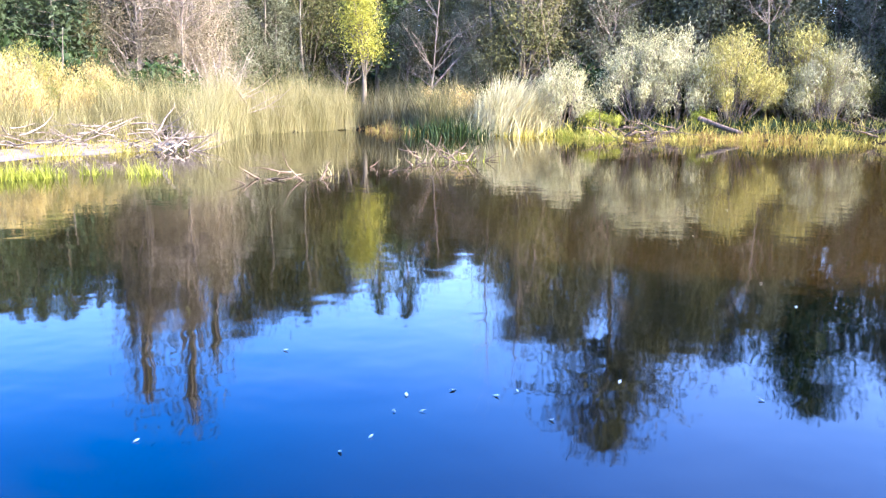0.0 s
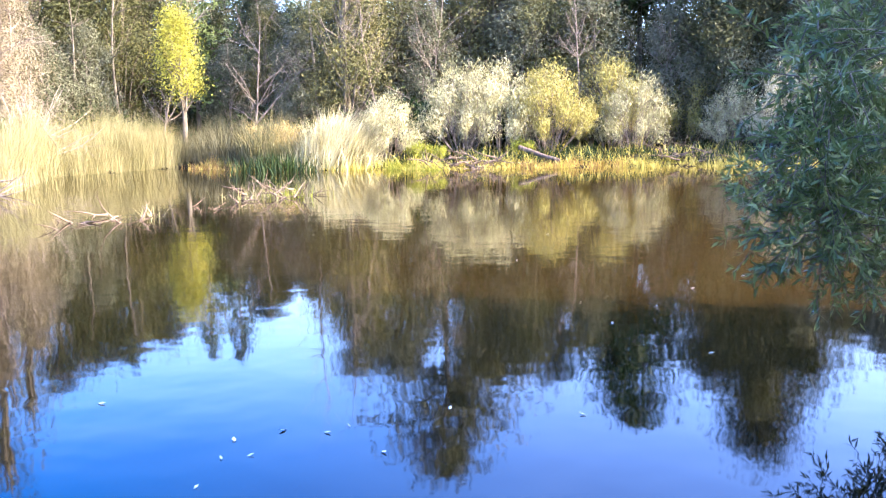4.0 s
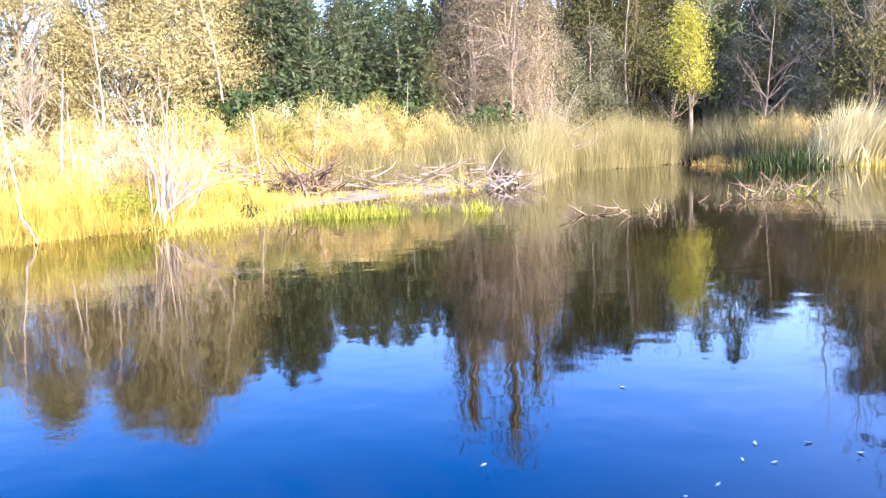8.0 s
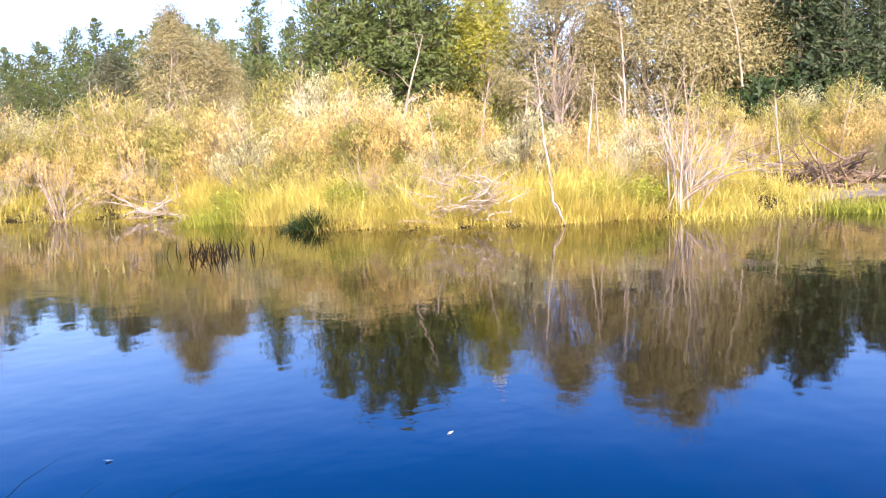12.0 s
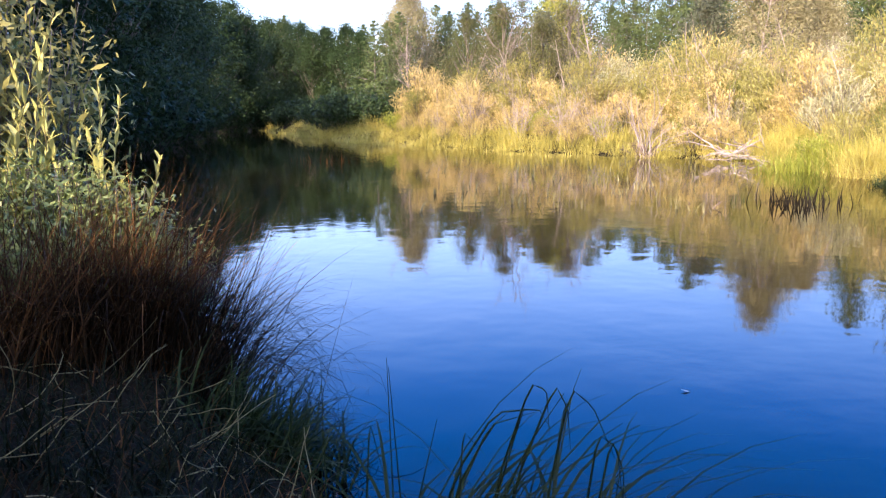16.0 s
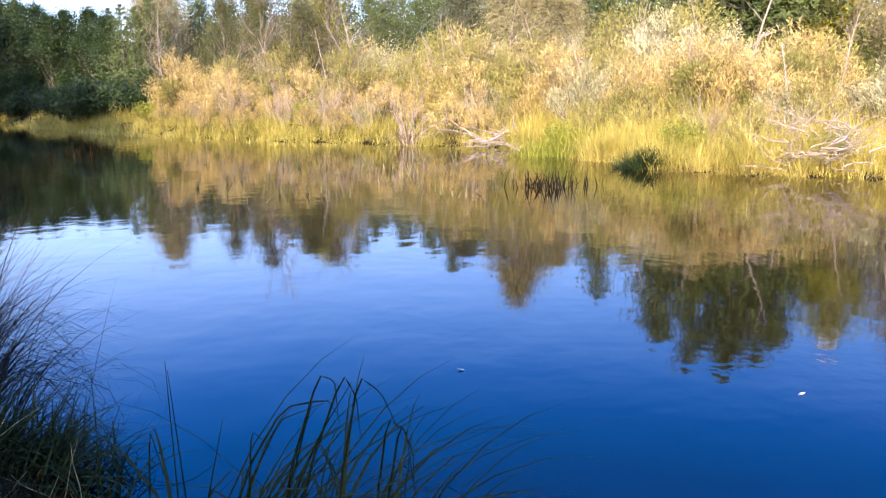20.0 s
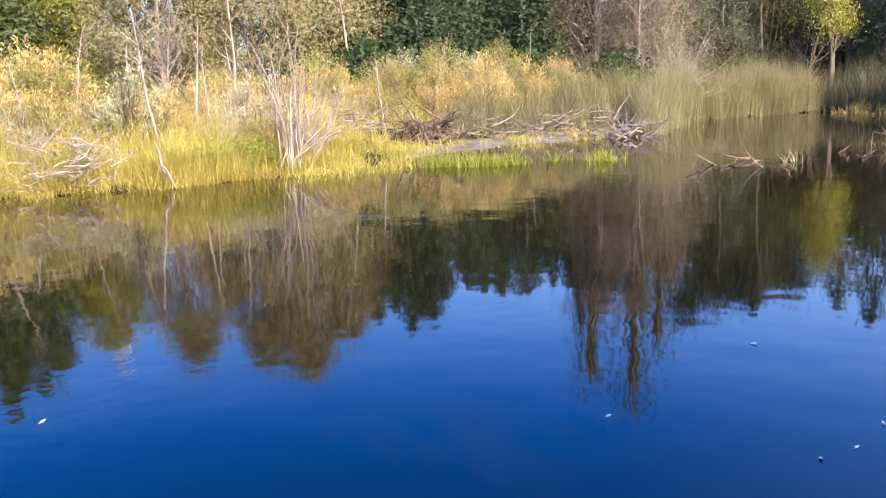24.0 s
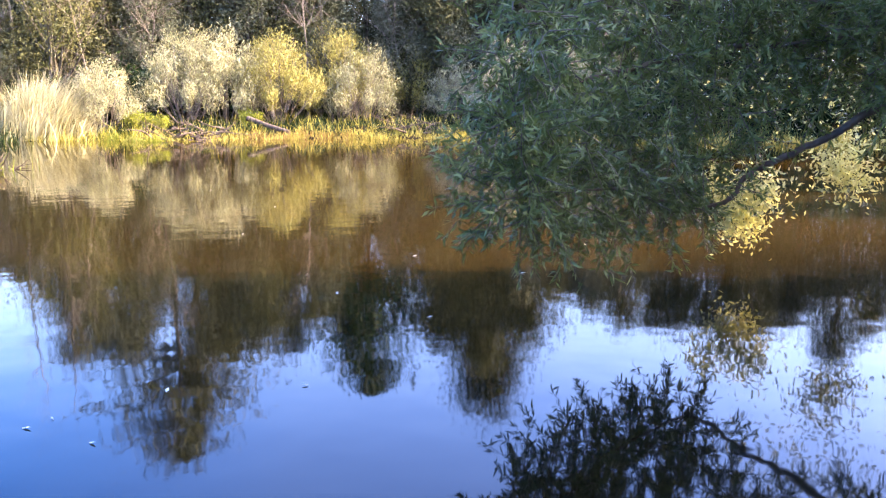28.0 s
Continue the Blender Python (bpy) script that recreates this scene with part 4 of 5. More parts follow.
wood_pile("grey driftwood with an upright root", 21.8, 24.5, 30.8, 26, 1.7, M_TWIG, 0.9, 0.04, 0.6)
wood_pile("dead branches hanging over the bank edge", 55.5, 60.5, 21.6, 80, 1.1, M_PALE, 0.8, 0.02, 0.9)
wood_pile("grey roots and sticks at the water", -9, -4.3, 39.8, 30, 1.8, M_DRIFT, 0.6, 0.05, 0.4)
wood_pile("fallen grey branches below the bushes", -25, -19, 41.5, 22, 3.0, M_DRIFT, 0.2, 0.05, 0.4)
wood_pile("sticks of a fallen dead bush at the water", 76, 79.4, 31.3, 28, 1.9, M_PALE, 0.6, 0.04, 0.5)
wood_pile("fallen dead branches beside the old willow", 18.3, 21.5, 43.5, 24, 4.0, M_PALE, 0.9, 0.05, 0.8)
wood_pile("bent grey sticks of a small island", 3.4, 8, 25.4, 36, 1.0, M_DRIFT, 1.0, 0.032, 0.3)
wood_pile("half-sunken debris on the shallow water", 13.8, 18.2, 20.4, 26, 0.9, M_DRIFT, 0.15, 0.035, 0.1)
wood_pile("half-sunken debris on the shallow water", 9.6, 11.2, 22.2, 14, 0.7, M_DRIFT, 0.2, 0.035, 0.1)
wood_pile("thin sunken stick on the water", 79, 80, 17.3, 3, 0.7, M_DRIFT, 0.1, 0.02, 0.03)


def bare_willow(label, at, h, spread, limbs, twigs, mat=M_TWIG, sag=-0.16, lean=(0, 0)):
    """A half-dead tree: a trunk, long arching limbs and many thin hanging twigs."""
    e = thing("bare_willow", label, "dead tree", "half-bare willows")
    line, rad = crooked((0, 0, -0.1), (lean[0], lean[1], 1), h, 0.009 * h, 0.015, 9, 0.06)
    part("trunk", tube(line, rad, 7), mat, e, smooth=True)
    bits = []
    for _ in range(limbs):
        k = rng.integers(2, 9)
        a = rng.random() * 2 * math.pi
        l2, r2 = crooked(line[k], (math.cos(a), math.sin(a), 0.9), spread * rng.uniform(0.5, 1.1), rad[k] * 0.5, 0.012, 8, 0.12, sag)
        part("limb", tube(l2, r2, 4), mat, e, smooth=True)
        for _ in range(twigs):
            j_ = rng.integers(2, 8)
            way_ = unit(l2[j_] - l2[j_ - 1] + rng.normal(size=3) * 0.55)
            l3, r3 = crooked(l2[j_], way_, spread * rng.uniform(0.15, 0.5), 0.007, 0.004, 5, 0.15, sag)
            bits.append(tube(l3, r3, 3))
    tagged(part("twigwork", bits, mat, e), "fine leafless twigs", kind="stuff")
    e.matrix_basis = at
    return e


bare_willow("half-dead old willow with pinkish drooping branches", stand(22.2, 45, 1, 0), 8.5, 3.4, 34, 14)
bare_willow("half-dead old willow with pinkish drooping branches", stand(19.6, 45.5, 1, 0), 5.5, 3.2, 22, 12, sag=-0.22)
bare_willow("grey leafless tree with fine twigs before the wood", stand(-4.2, 47.5, 1, 0), 9, 2.6, 26, 14, M_TWIG, 0.05)
bare_willow("grey leafless tree with fine twigs before the wood", stand(-1.2, 48, 1, 0), 8, 2.4, 20, 12, M_TWIG, 0.05)
bare_willow("slender bare tree with pale branches by the reeds", stand(7, 49, 1, 0), 7.5, 3.0, 16, 10, M_TWIG, 0.02, (0.35, 0))
bare_willow("slender bare tree with pale branches by the reeds", stand(12.6, 50, 1, 0), 8, 2.2, 18, 10, M_TWIG, 0.05)
bare_willow("slender bare tree among the willow bushes", stand(-14.2, 47.5, 1, 0), 8, 2.2, 18, 10, M_TWIG, 0.04)
bare_willow("slender bare tree among the willow bushes", stand(-19.5, 48, 1, 0), 7, 2.6, 20, 10, M_TWIG, 0.04)
bare_willow("pale half-bare young tree in the golden grass", stand(52.1, 29.5, 1, 0), 4.6, 1.3, 26, 12, M_TWIG, 0.1)
bare_willow("pale bare tree rising from the buff bushes", stand(93, 46, 1, 0), 6.5, 2.6, 22, 12, M_TWIG, 0.06)
bare_willow("pale bare tree rising from the buff bushes", stand(86.5, 44, 1, 0), 5.5, 2.4, 20, 12, M_TWIG, 0.06)
bare_willow("pale bare tree rising from the buff bushes", stand(98.5, 58, 1, 0), 7, 2.6, 18, 12, M_TWIG, 0.06)
log = thing("fallen_log", "grey fallen log lying at the water's edge", "log")
p0, p1 = Vector(spot(-10.3, 42)), Vector(spot(-13.0, 40.6))
log.matrix_basis = Matrix.Translation(p0)
ln, rd = crooked((0, 0, 0.55), tuple(p1 - p0 + Vector((0, 0, -0.35))), 2.4, 0.13, 0.09, 6, 0.03)
part("trunk", tube(ln, rd, 8), M_DRIFT, log, smooth=True)
stick = thing("dead_branch", "white forked dead branch dipping into the water", "driftwood")
stick.matrix_basis = Matrix.Translation(spot(52.6, 20.9))
for way, length in (((0.5, 0.2, -0.35), 0.75), ((-0.25, 0, 1), 0.6), ((0.1, 0, -0.6), 0.6), ((-0.3, 0.2, 0.2), 0.45)):
    ln, rd = crooked((0, 0, 0.55), way, length, 0.028, 0.010, 6, 0.12)
    part("limb", tube(ln, rd, 6), M_PALE, stick, smooth=True)

# ---- reeds and grasses ----


def blades_at(x, y, h, mat, name, label, category, width=0.02, bend=0.3, lean=0.15, segs=2, kind="stuff", z=None, toward=None):
    n = len(x)
    if z is None:
        z = np.maximum(height(x, y), -0.12) - 0.04
    way = unit(np.array((0, 0, 1)) + rng.normal(size=(n, 3)) * lean + (0 if toward is None else np.array(toward)))
    v, q = blade_quads(np.stack([x, y, z], 1), way, h, width * rng.uniform(0.6, 1.4, n), bend * rng.uniform(0, 2, n), segs)
    return tagged(part(name, (v, q), mat), label, category, kind=kind)


def reed_bed(name, label, a0, a1, d0, d1, n, h0, h1, mat, bend=0.25, width=0.02, lean=0.12, category="reeds", tufts=0):
    """A bed of upright blades along a stretch of the bank, thicker in places or in tufts."""
    k = n // tufts if tufts else n
    a = rng.uniform(a0, a1, k)
    d = np.interp(a, FAR[:, 0], FAR[:, 1]) + d0 + (d1 - d0) * rng.random(k)
    grow = np.ones(n)
    if tufts:
        a, d, grow = np.repeat(a, tufts), np.repeat(d, tufts), np.repeat(rng.uniform(0.55, 1.25, k), tufts)
        n = len(a)
    x, y = -np.sin(np.radians(a)) * d, np.cos(np.radians(a)) * d
    if tufts:
        x, y = x + rng.normal(size=n) * 0.24, y + rng.normal(size=n) * 0.24
    tuft = np.sin(x * 1.7 + 2 + np.sin(y * 0.7)) * np.sin(y * 1.3 + np.sin(x * 0.5)) + 0.5 * np.sin(x * 4.1) * np.sin(y * 3.7)
    ends = np.clip(np.minimum(a - a0, a1 - a) / (0.12 * (a1 - a0)), 0, 1) ** 0.5
    keep = rng.random(n) < (0.62 + 0.4 * tuft) * (0.25 + 0.75 * ends)
    swell = 1.0 + 0.05 * np.sin(a * 1.3 + 0.8) + 0.05 * np.sin(a * 3.7)
    grow = grow[:n][keep]
    x, y, tuft = x[keep], y[keep], (tuft + 4 * (swell - 1) + 0.7 * (ends - 1))[keep]
    return blades_at(x, y, rng.uniform(h0, h1, len(x)) * grow * np.clip(0.86 + 0.3 * tuft, 0.3, 1.4), mat, name, label, category, width, bend, lean)


def clump(name, label, az_, d, spread, n, h0, h1, mat, width=0.02, bend=0.4, lean=0.25, category="grass"):
    """A tuft of blades round one place."""
    x0, y0, _ = spot(az_, d)
    x, y = x0 + rng.normal(size=n) * spread, y0 + rng.normal(size=n) * spread
    return blades_at(x, y, rng.uniform(h0, h1, n), mat, name, label, category, width, bend, lean)


reed_bed("reed_bed", "dense bed of dry golden reeds at the water", 11.8, 21.8, -0.8, 6, 36000, 1.5, 2.55, M_REED, 0.3, 0.014, 0.11, "reeds", 18)
reed_bed("reed_bed", "dense bed of dry golden reeds behind the driftwood", 21.0, 34, 5, 11, 18000, 1.2, 2.4, M_REED, 0.3, 0.016, 0.13, "reeds", 18)
reed_bed("reed_bed", "dull reeds in front of the wood", 4, 12.5, 1.0, 6, 7000, 1.3, 2.2, M_DULL, 0.3, 0.03, 0.13, "reeds", 14)
reed_bed("reed_bed", "dry reeds and grasses by the willow bushes", -0.5, 8, 0.2, 4, 5000, 1.2, 2.3, M_REED, 0.3, 0.035, 0.15)
reed_bed("bank_grass", "tall golden grass on the sunny bank", 42, 60, -0.1, 7, 64000, 0.45, 1.45, M_GRASS, 0.6, 0.0125, 0.26, "grass", 30)
reed_bed("bank_grass", "golden grass behind the driftwood", 32, 44, 7, 13, 20000, 0.7, 1.6, M_GRASS, 0.4, 0.018, 0.25, "grass", 42)
reed_bed("bank_grass", "tall golden grass on the sunny bank", 60, 80, -0.1, 8, 58000, 0.45, 1.45, M_GRASS, 0.6, 0.013, 0.26, "grass", 30)
reed_bed("bank_grass", "golden grass round the far arm of the pond", 80, 106, -0.6, 8, 36000, 0.4, 1.3, M_GRASS, 0.6, 0.017, 0.3, "grass", 30)
reed_bed("bank_grass", "golden grass round the heap of bleached branches", 36.5, 45, -0.4, 6, 15000, 0.25, 0.9, M_GRASS, 0.6, 0.014, 0.3, "grass", 20)
reed_bed("shore_sedge", "short yellow sedge along the waterline", 41, 107, -0.8, 0.6, 26000, 0.15, 0.5, M_GRASS, 0.7, 0.014, 0.4, "grass", 14)
reed_bed("green_grass", "fresh green grass low on the bank", 44, 80, 0.0, 4, 4500, 0.2, 0.6, M_LIME, 0.6, 0.018, 0.35, "grass", 40)
reed_bed("mud_grass", "sparse short blades on the mud flat", 22, 37, 0.2, 7, 4200, 0.15, 0.5, M_GRASS, 0.5, 0.03, 0.3, "grass")
reed_bed("shore_sedge", "low yellowing sedge along the water", -62, 11, -1.2, 0.8, 14000, 0.25, 0.65, M_GRASS, 0.5, 0.03, 0.3, "grass")
reed_bed("shore_grass", "pale short grass in the shallows", 86, 107, -3.5, 0.3, 5000, 0.15, 0.4, M_GRASS, 0.4, 0.03, 0.3, "grass")
# weeds in a dark colour, standing for the shaded gap below the bushes
reed_bed("bank_weeds", "low weeds under the willow bushes, coloured dark for shade", -62, 6, 0.2, 5, 17000, 0.3, 0.9, M_DARK, 0.5, 0.05, 0.35, "weeds")
reed_bed("bank_grass", "dry grass between the willow bushes", -62, 4, 0.0, 5, 5200, 0.4, 1.0, M_GRASS, 0.5, 0.035, 0.3, "grass")
reed_bed("shore_grass", "dark rank grass along the shaded shore", 108, 127, -0.8, 2.5, 9000, 0.4, 1.1, M_DARK, 0.5, 0.03, 0.3, "grass", 12)
x0, y0, _ = spot(2.3, 41.9)
n = 4600
px, py = x0 + rng.normal(size=n) * 1.0, y0 + rng.normal(size=n) * 0.7
blades_at(px, py, rng.uniform(1.3, 3.2, n) * np.exp(-((px - x0 - 0.3) / 2.2) ** 2), M_PLUME, "reed_clump", "tall bowing clump of pale reeds on the point", "reeds", 0.035, 0.45, 0.16, 4, "stuff", None, (0.22, 0, 0))
reed_bed("rusty_sedge", "low rusty sedge along the waterline", 2.5, 11, -1.0, 0.8, 3600, 0.2, 0.6, M_RUST, 0.5, 0.03, 0.3, "sedge", 12)
reed_bed("rusty_sedge", "low rusty sedge along the waterline", -17, -9.5, -0.9, 0.8, 3000, 0.2, 0.55, M_RUST, 0.5, 0.03, 0.3, "sedge", 12)
reed_bed("shore_litter", "brown dead stems hanging along the bank's edge", 43, 80, -0.5, 0.7, 9000, 0.2, 0.6, M_RUST, 0.9, 0.014, 0.5, "dead grass", 16)
reed_bed("bank_grass", "yellow grass on the far spit", 99, 109, -4, 3, 6000, 0.3, 0.8, M_GRASS, 0.6, 0.04, 0.3, "grass", 16)
clump("green_tussock", "bright green grass tussock on the bank", 73.4, 27.2, 0.8, 900, 0.5, 1.0, M_LIME)
clump("dark_tussock", "small dense dark green tussock in the water's edge", 68.6, 22.7, 0.27, 1900, 0.35, 0.8, M_DARK, 0.016, 0.7, 0.42)
clump("green_tussock", "dark green weeds by the willow bush", 5, 41, 0.9, 900, 0.6, 1.2, M_DARK, 0.05)
clump("green_tussock", "bright green weeds at the water", -4.6, 39, 0.35, 300, 0.3, 0.6, M_LIME)
clump("green_tussock", "bright green weeds at the water", -2.6, 40.3, 0.5, 400, 0.3, 0.7, M_LIME)
for k, (a, d, n, sp) in enumerate(((35.2, 22.6, 260, 0.3), (33.8, 22.3, 300, 0.3), (32.2, 22.2, 320, 0.32), (30.6, 22.2, 240, 0.26), (27.6, 22.8, 60, 0.25), (24.6, 22.4, 170, 0.22))):
    clump("iris_clump", "bright yellow-green iris blades in shallow water", a, d, sp, n, 0.25, 0.6, M_LIME, 0.03, 0.35, 0.2, "water plant")
reed_bed("shore_sedge", "low yellow sedge along the mud", 37.5, 46, -2.6, 0.4, 3600, 0.15, 0.5, M_GRASS, 0.5, 0.028, 0.3, "grass", 16)
clump("iris_clump", "green iris blades on a small island", 4.6, 25.9, 0.4, 110, 0.3, 0.65, M_LIME, 0.03, 0.35, 0.25, "water plant")
clump("iris_clump", "dry blades on a small island", 6.8, 25.6, 0.5, 120, 0.3, 0.7, M_REED, 0.03, 0.35, 0.25, "water plant")
clump("iris_clump", "lone tuft of pale blades in the water", 13.2, 21.1, 0.12, 26, 0.3, 0.6, M_REED, 0.03, 0.3, 0.25, "water plant")
clump("rush_tuft", "dark sticks of dead rushes in the water", 74.3, 18.5, 0.36, 150, 0.25, 0.62, M_DARKSEDGE, 0.03, 0.15, 0.2, "water plant")
clump("rush_tuft", "dark sticks of dead rushes in the water", 104.2, 33, 0.8, 60, 0.3, 0.6, M_SEDGE, 0.03, 0.2, 0.2, "water plant")
clump("rush_tuft", "thin green rushes in the water", 77, 18.8, 0.3, 18, 0.2, 0.4, M_DARK, 0.02, 0.1, 0.15, "water plant")
sx, sy = [], []
for a, d in zip(rng.uniform(80, 99, 74), rng.uniform(16.5, 32, 74)):
    k = rng.integers(1, 6)
    sx.append(-math.sin(radians(a)) * d + rng.normal(size=k) * 0.12)
    sy.append(math.cos(radians(a)) * d + rng.normal(size=k) * 0.12)
sx, sy = np.concatenate(sx), np.concatenate(sy)
blades_at(sx, sy, rng.uniform(0.14, 0.36, len(sx)), M_REED, "reed_stubble", "pale broken reed stubs standing in the water", "reeds", 0.03, 0.15, 0.25, z=np.full(len(sx), -0.03))

# ---- floating leaves ----
M_FLOAT = leaf_material("fallen_leaves", [(0.0, (0.6, 0.55, 0.4)), (1.0, (0.9, 0.88, 0.8))], 0.2)
n = 0
for a, d in ((9, 5.6), (10.5, 5.2), (12.5, 5.0), (1.0, 6.0), (2.4, 5.9), (8.2, 5.9), (7.2, 5.6), (5.2, 6.0), (-5.5, 6.3), (-1.2, 5.5), (-14, 6.2), (-16, 9), (-14, 10), (-10, 13), (-21, 11), (-24, 12), (-12, 16), (-8, 19), (-22, 8), (-28, 10), (-32, 12), (-33, 11), (-30, 13), (16, 7), (25, 5.4), (81, 6.4), (60, 6.2)):
    x, y, _ = spot(a, d)
    s_ = rng.uniform(0.018, 0.036)
    t_ = rng.random() * 6.28
    u_, w_ = np.array((math.cos(t_), math.sin(t_), 0)) * s_, np.array((-math.sin(t_), math.cos(t_), 0)) * s_ * 0.5
    v = np.array([-u_, -w_ * 0.8 + (0, 0, 0.004), u_ + (0, 0, 0.012), w_ + (0, 0, 0.008), -u_ - (0, 0, 0.002), -w_ * 0.8 + (0, 0, 0.002), u_ + (0, 0, 0.010), w_ + (0, 0, 0.006)])
    leaf = part("floating_leaf", (v, np.array([(0, 1, 2, 3), (7, 6, 5, 4), (0, 3, 7, 4), (1, 5, 6, 2)])), M_FLOAT)
    leaf.matrix_basis = Matrix.Translation((x, y, 0.004))
    tagged(leaf, "pale fallen leaf floating on the water", "leaf", "floating leaves")

# ---- overhanging willow on the near bank ----
big = thing("willow_tree", "overhanging green willow with a dark crooked bough", "tree")
foot = np.array(spot(-56, 8.8))
big.matrix_basis = Matrix.Translation(foot)


def reach(a, d, z):
    """A place of the tree, whose boughs come nearer towards their tips."""
    k = np.interp(a, (-37, -31.5, -28, -25), (1.0, 0.88, 0.76, 0.72))
    d, z = d * k, EYE - (EYE - z) * k
    return np.array((-math.sin(radians(a)) * d, math.cos(radians(a)) * d, z)) - foot


trunk_line = np.array([(0, 0, -0.2), (0.1, 0.1, 1.0), (0.0, 0.4, 2.2), (-0.2, 0.6, 3.6), (-0.3, 0.9, 5.2), (-0.2, 1.0, 6.6)])
part("trunk", tube(trunk_line, np.array((0.30, 0.24, 0.2, 0.16, 0.1, 0.04)), 9), M_BARK, big, smooth=True)
boughs = [((-49, 8.9, 1.95), (-45.5, 8.8, 1.62), (-43, 8.7, 1.42), (-41.6, 8.6, 1.3), (-40, 8.5, 1.05), (-38, 8.4, 0.98), (-34, 8.4, 1.15), (-28, 8.5, 1.05)), ((-48, 8.8, 2.6), (-40, 8.7, 2.4), (-33, 8.8, 2.2), (-27, 8.9, 1.9)),
          ((-48, 9.2, 3.4), (-40, 9.3, 3.9), (-32, 9.4, 3.8), (-27, 9.4, 3.3)), ((-50, 9.4, 4.6), (-42, 9.5, 5.3), (-35, 9.6, 5.2)), ((-46, 8.6, 2.9), (-42, 8.4, 3.2), (-37, 8.2, 3.0))]


def curve_through(points, steps=5):
    """A smooth line through a few places."""
    p = np.concatenate([points[:1], points, points[-1:]])
    out_ = []
    for k in range(1, len(p) - 2):
        for u in np.arange(steps) / steps:
            out_.append(0.5 * (2 * p[k] + (p[k + 1] - p[k - 1]) * u + (2 * p[k - 1] - 5 * p[k] + 4 * p[k + 1] - p[k + 2]) * u ** 2 + (3 * p[k] - p[k - 1] - 3 * p[k + 1] + p[k + 2]) * u ** 3))
    return np.array(out_ + [p[-1]])


for k, b in enumerate(boughs):
    st = trunk_line[2 + min(k, 3)]
    line = curve_through(np.array([st] + [reach(*q) for q in b]))
    line[3:-1] += rng.normal(size=line[3:-1].shape) * 0.012
    part("bough", tube(line, np.linspace(0.045, 0.007, len(line)), 6), M_DRIFT, big, smooth=True)
# leaf masses: bearing, distance, height, radius
masses = [(-27.6, 8.5, 1.1, 0.36), (-30.3, 8.5, 1.05, 0.38), (-27.4, 8.6, 1.7, 0.42), (-29, 8.6, 1.6, 0.55), (-28.2, 8.8, 2.5, 0.5), (-32.5, 8.6, 1.3, 0.5), (-35.5, 8.5, 1.2, 0.42), (-37.8, 8.6, 1.3, 0.4),
          (-32.8, 8.7, 2.0, 0.8), (-31, 9.0, 3.1, 0.75), (-37, 8.7, 2.0, 0.85), (-35.5, 9.1, 3.2, 1.05), (-41, 8.9, 2.35, 0.7), (-40.5, 9, 3.2, 1.1), (-45.5, 8.9, 2.5, 0.7), (-46, 9, 3.4, 1.2),
          (-50, 9, 2.5, 0.9), (-52, 9, 4.0, 1.3), (-33, 9.4, 4.4, 0.95), (-38, 9.5, 4.8, 1.2), (-45, 9.4, 5.2, 1.3), (-52, 9, 5.6, 1.3), (-50, 9.0, 2.3, 0.5)]
pts, ways, twigs = [], [], []
for a, d, z, r in masses:
    c = reach(a, d, z)
    r *= np.interp(a, (-37, -31.5, -28, -25), (1.0, 0.88, 0.76, 0.72))
    for _ in range(int(125 * r * r + 34)):
        st = c + unit(rng.normal(size=3)) * r * rng.random() ** 0.4 * (1, 1, 0.85)
        way = unit(unit(st - c) * 0.8 + rng.normal(size=3) * 0.6 + (0, 0, -0.25))
        ln, rd = crooked(st, way, rng.uniform(0.3, 0.6), 0.006, 0.002, 4, 0.15, -0.08)
        twigs.append(tube(ln, rd, 3))
        f = rng.random(38)
        p = np.stack([np.interp(f, np.linspace(0, 1, 4), ln[:, k]) for k in range(3)], 1)
        pts.append(p + rng.normal(size=p.shape) * 0.012)
        ways.append(unit(way * 0.9 + rng.normal(size=p.shape) * 0.75))
part("twigwork", twigs, M_BARK, big)
pts, ways = np.concatenate(pts), np.concatenate(ways)
sz = 0.078 * rng.uniform(0.6, 1.3, len(pts))
part("foliage", leaf_quads(pts, ways, sz * 1.15, sz * 0.23), M_WILLOW, big)
# leaves low on the far side of the crown, backlight painted as pale yellow
pts, ways = [], []
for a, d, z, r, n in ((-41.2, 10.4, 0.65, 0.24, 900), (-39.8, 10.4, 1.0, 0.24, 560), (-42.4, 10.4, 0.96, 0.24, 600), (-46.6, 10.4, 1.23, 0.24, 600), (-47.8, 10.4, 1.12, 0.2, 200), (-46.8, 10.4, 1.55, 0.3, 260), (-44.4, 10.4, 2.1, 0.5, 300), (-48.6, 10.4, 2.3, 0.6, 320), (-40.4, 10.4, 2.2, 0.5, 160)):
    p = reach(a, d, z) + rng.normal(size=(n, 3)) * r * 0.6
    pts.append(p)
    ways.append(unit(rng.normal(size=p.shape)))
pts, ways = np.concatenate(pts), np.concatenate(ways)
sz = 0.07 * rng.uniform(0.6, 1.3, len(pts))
part("yellow_foliage", leaf_quads(pts, ways, sz, sz * 0.36), M_LIT, big, "leaves with sun behind them, the light put into their colour")

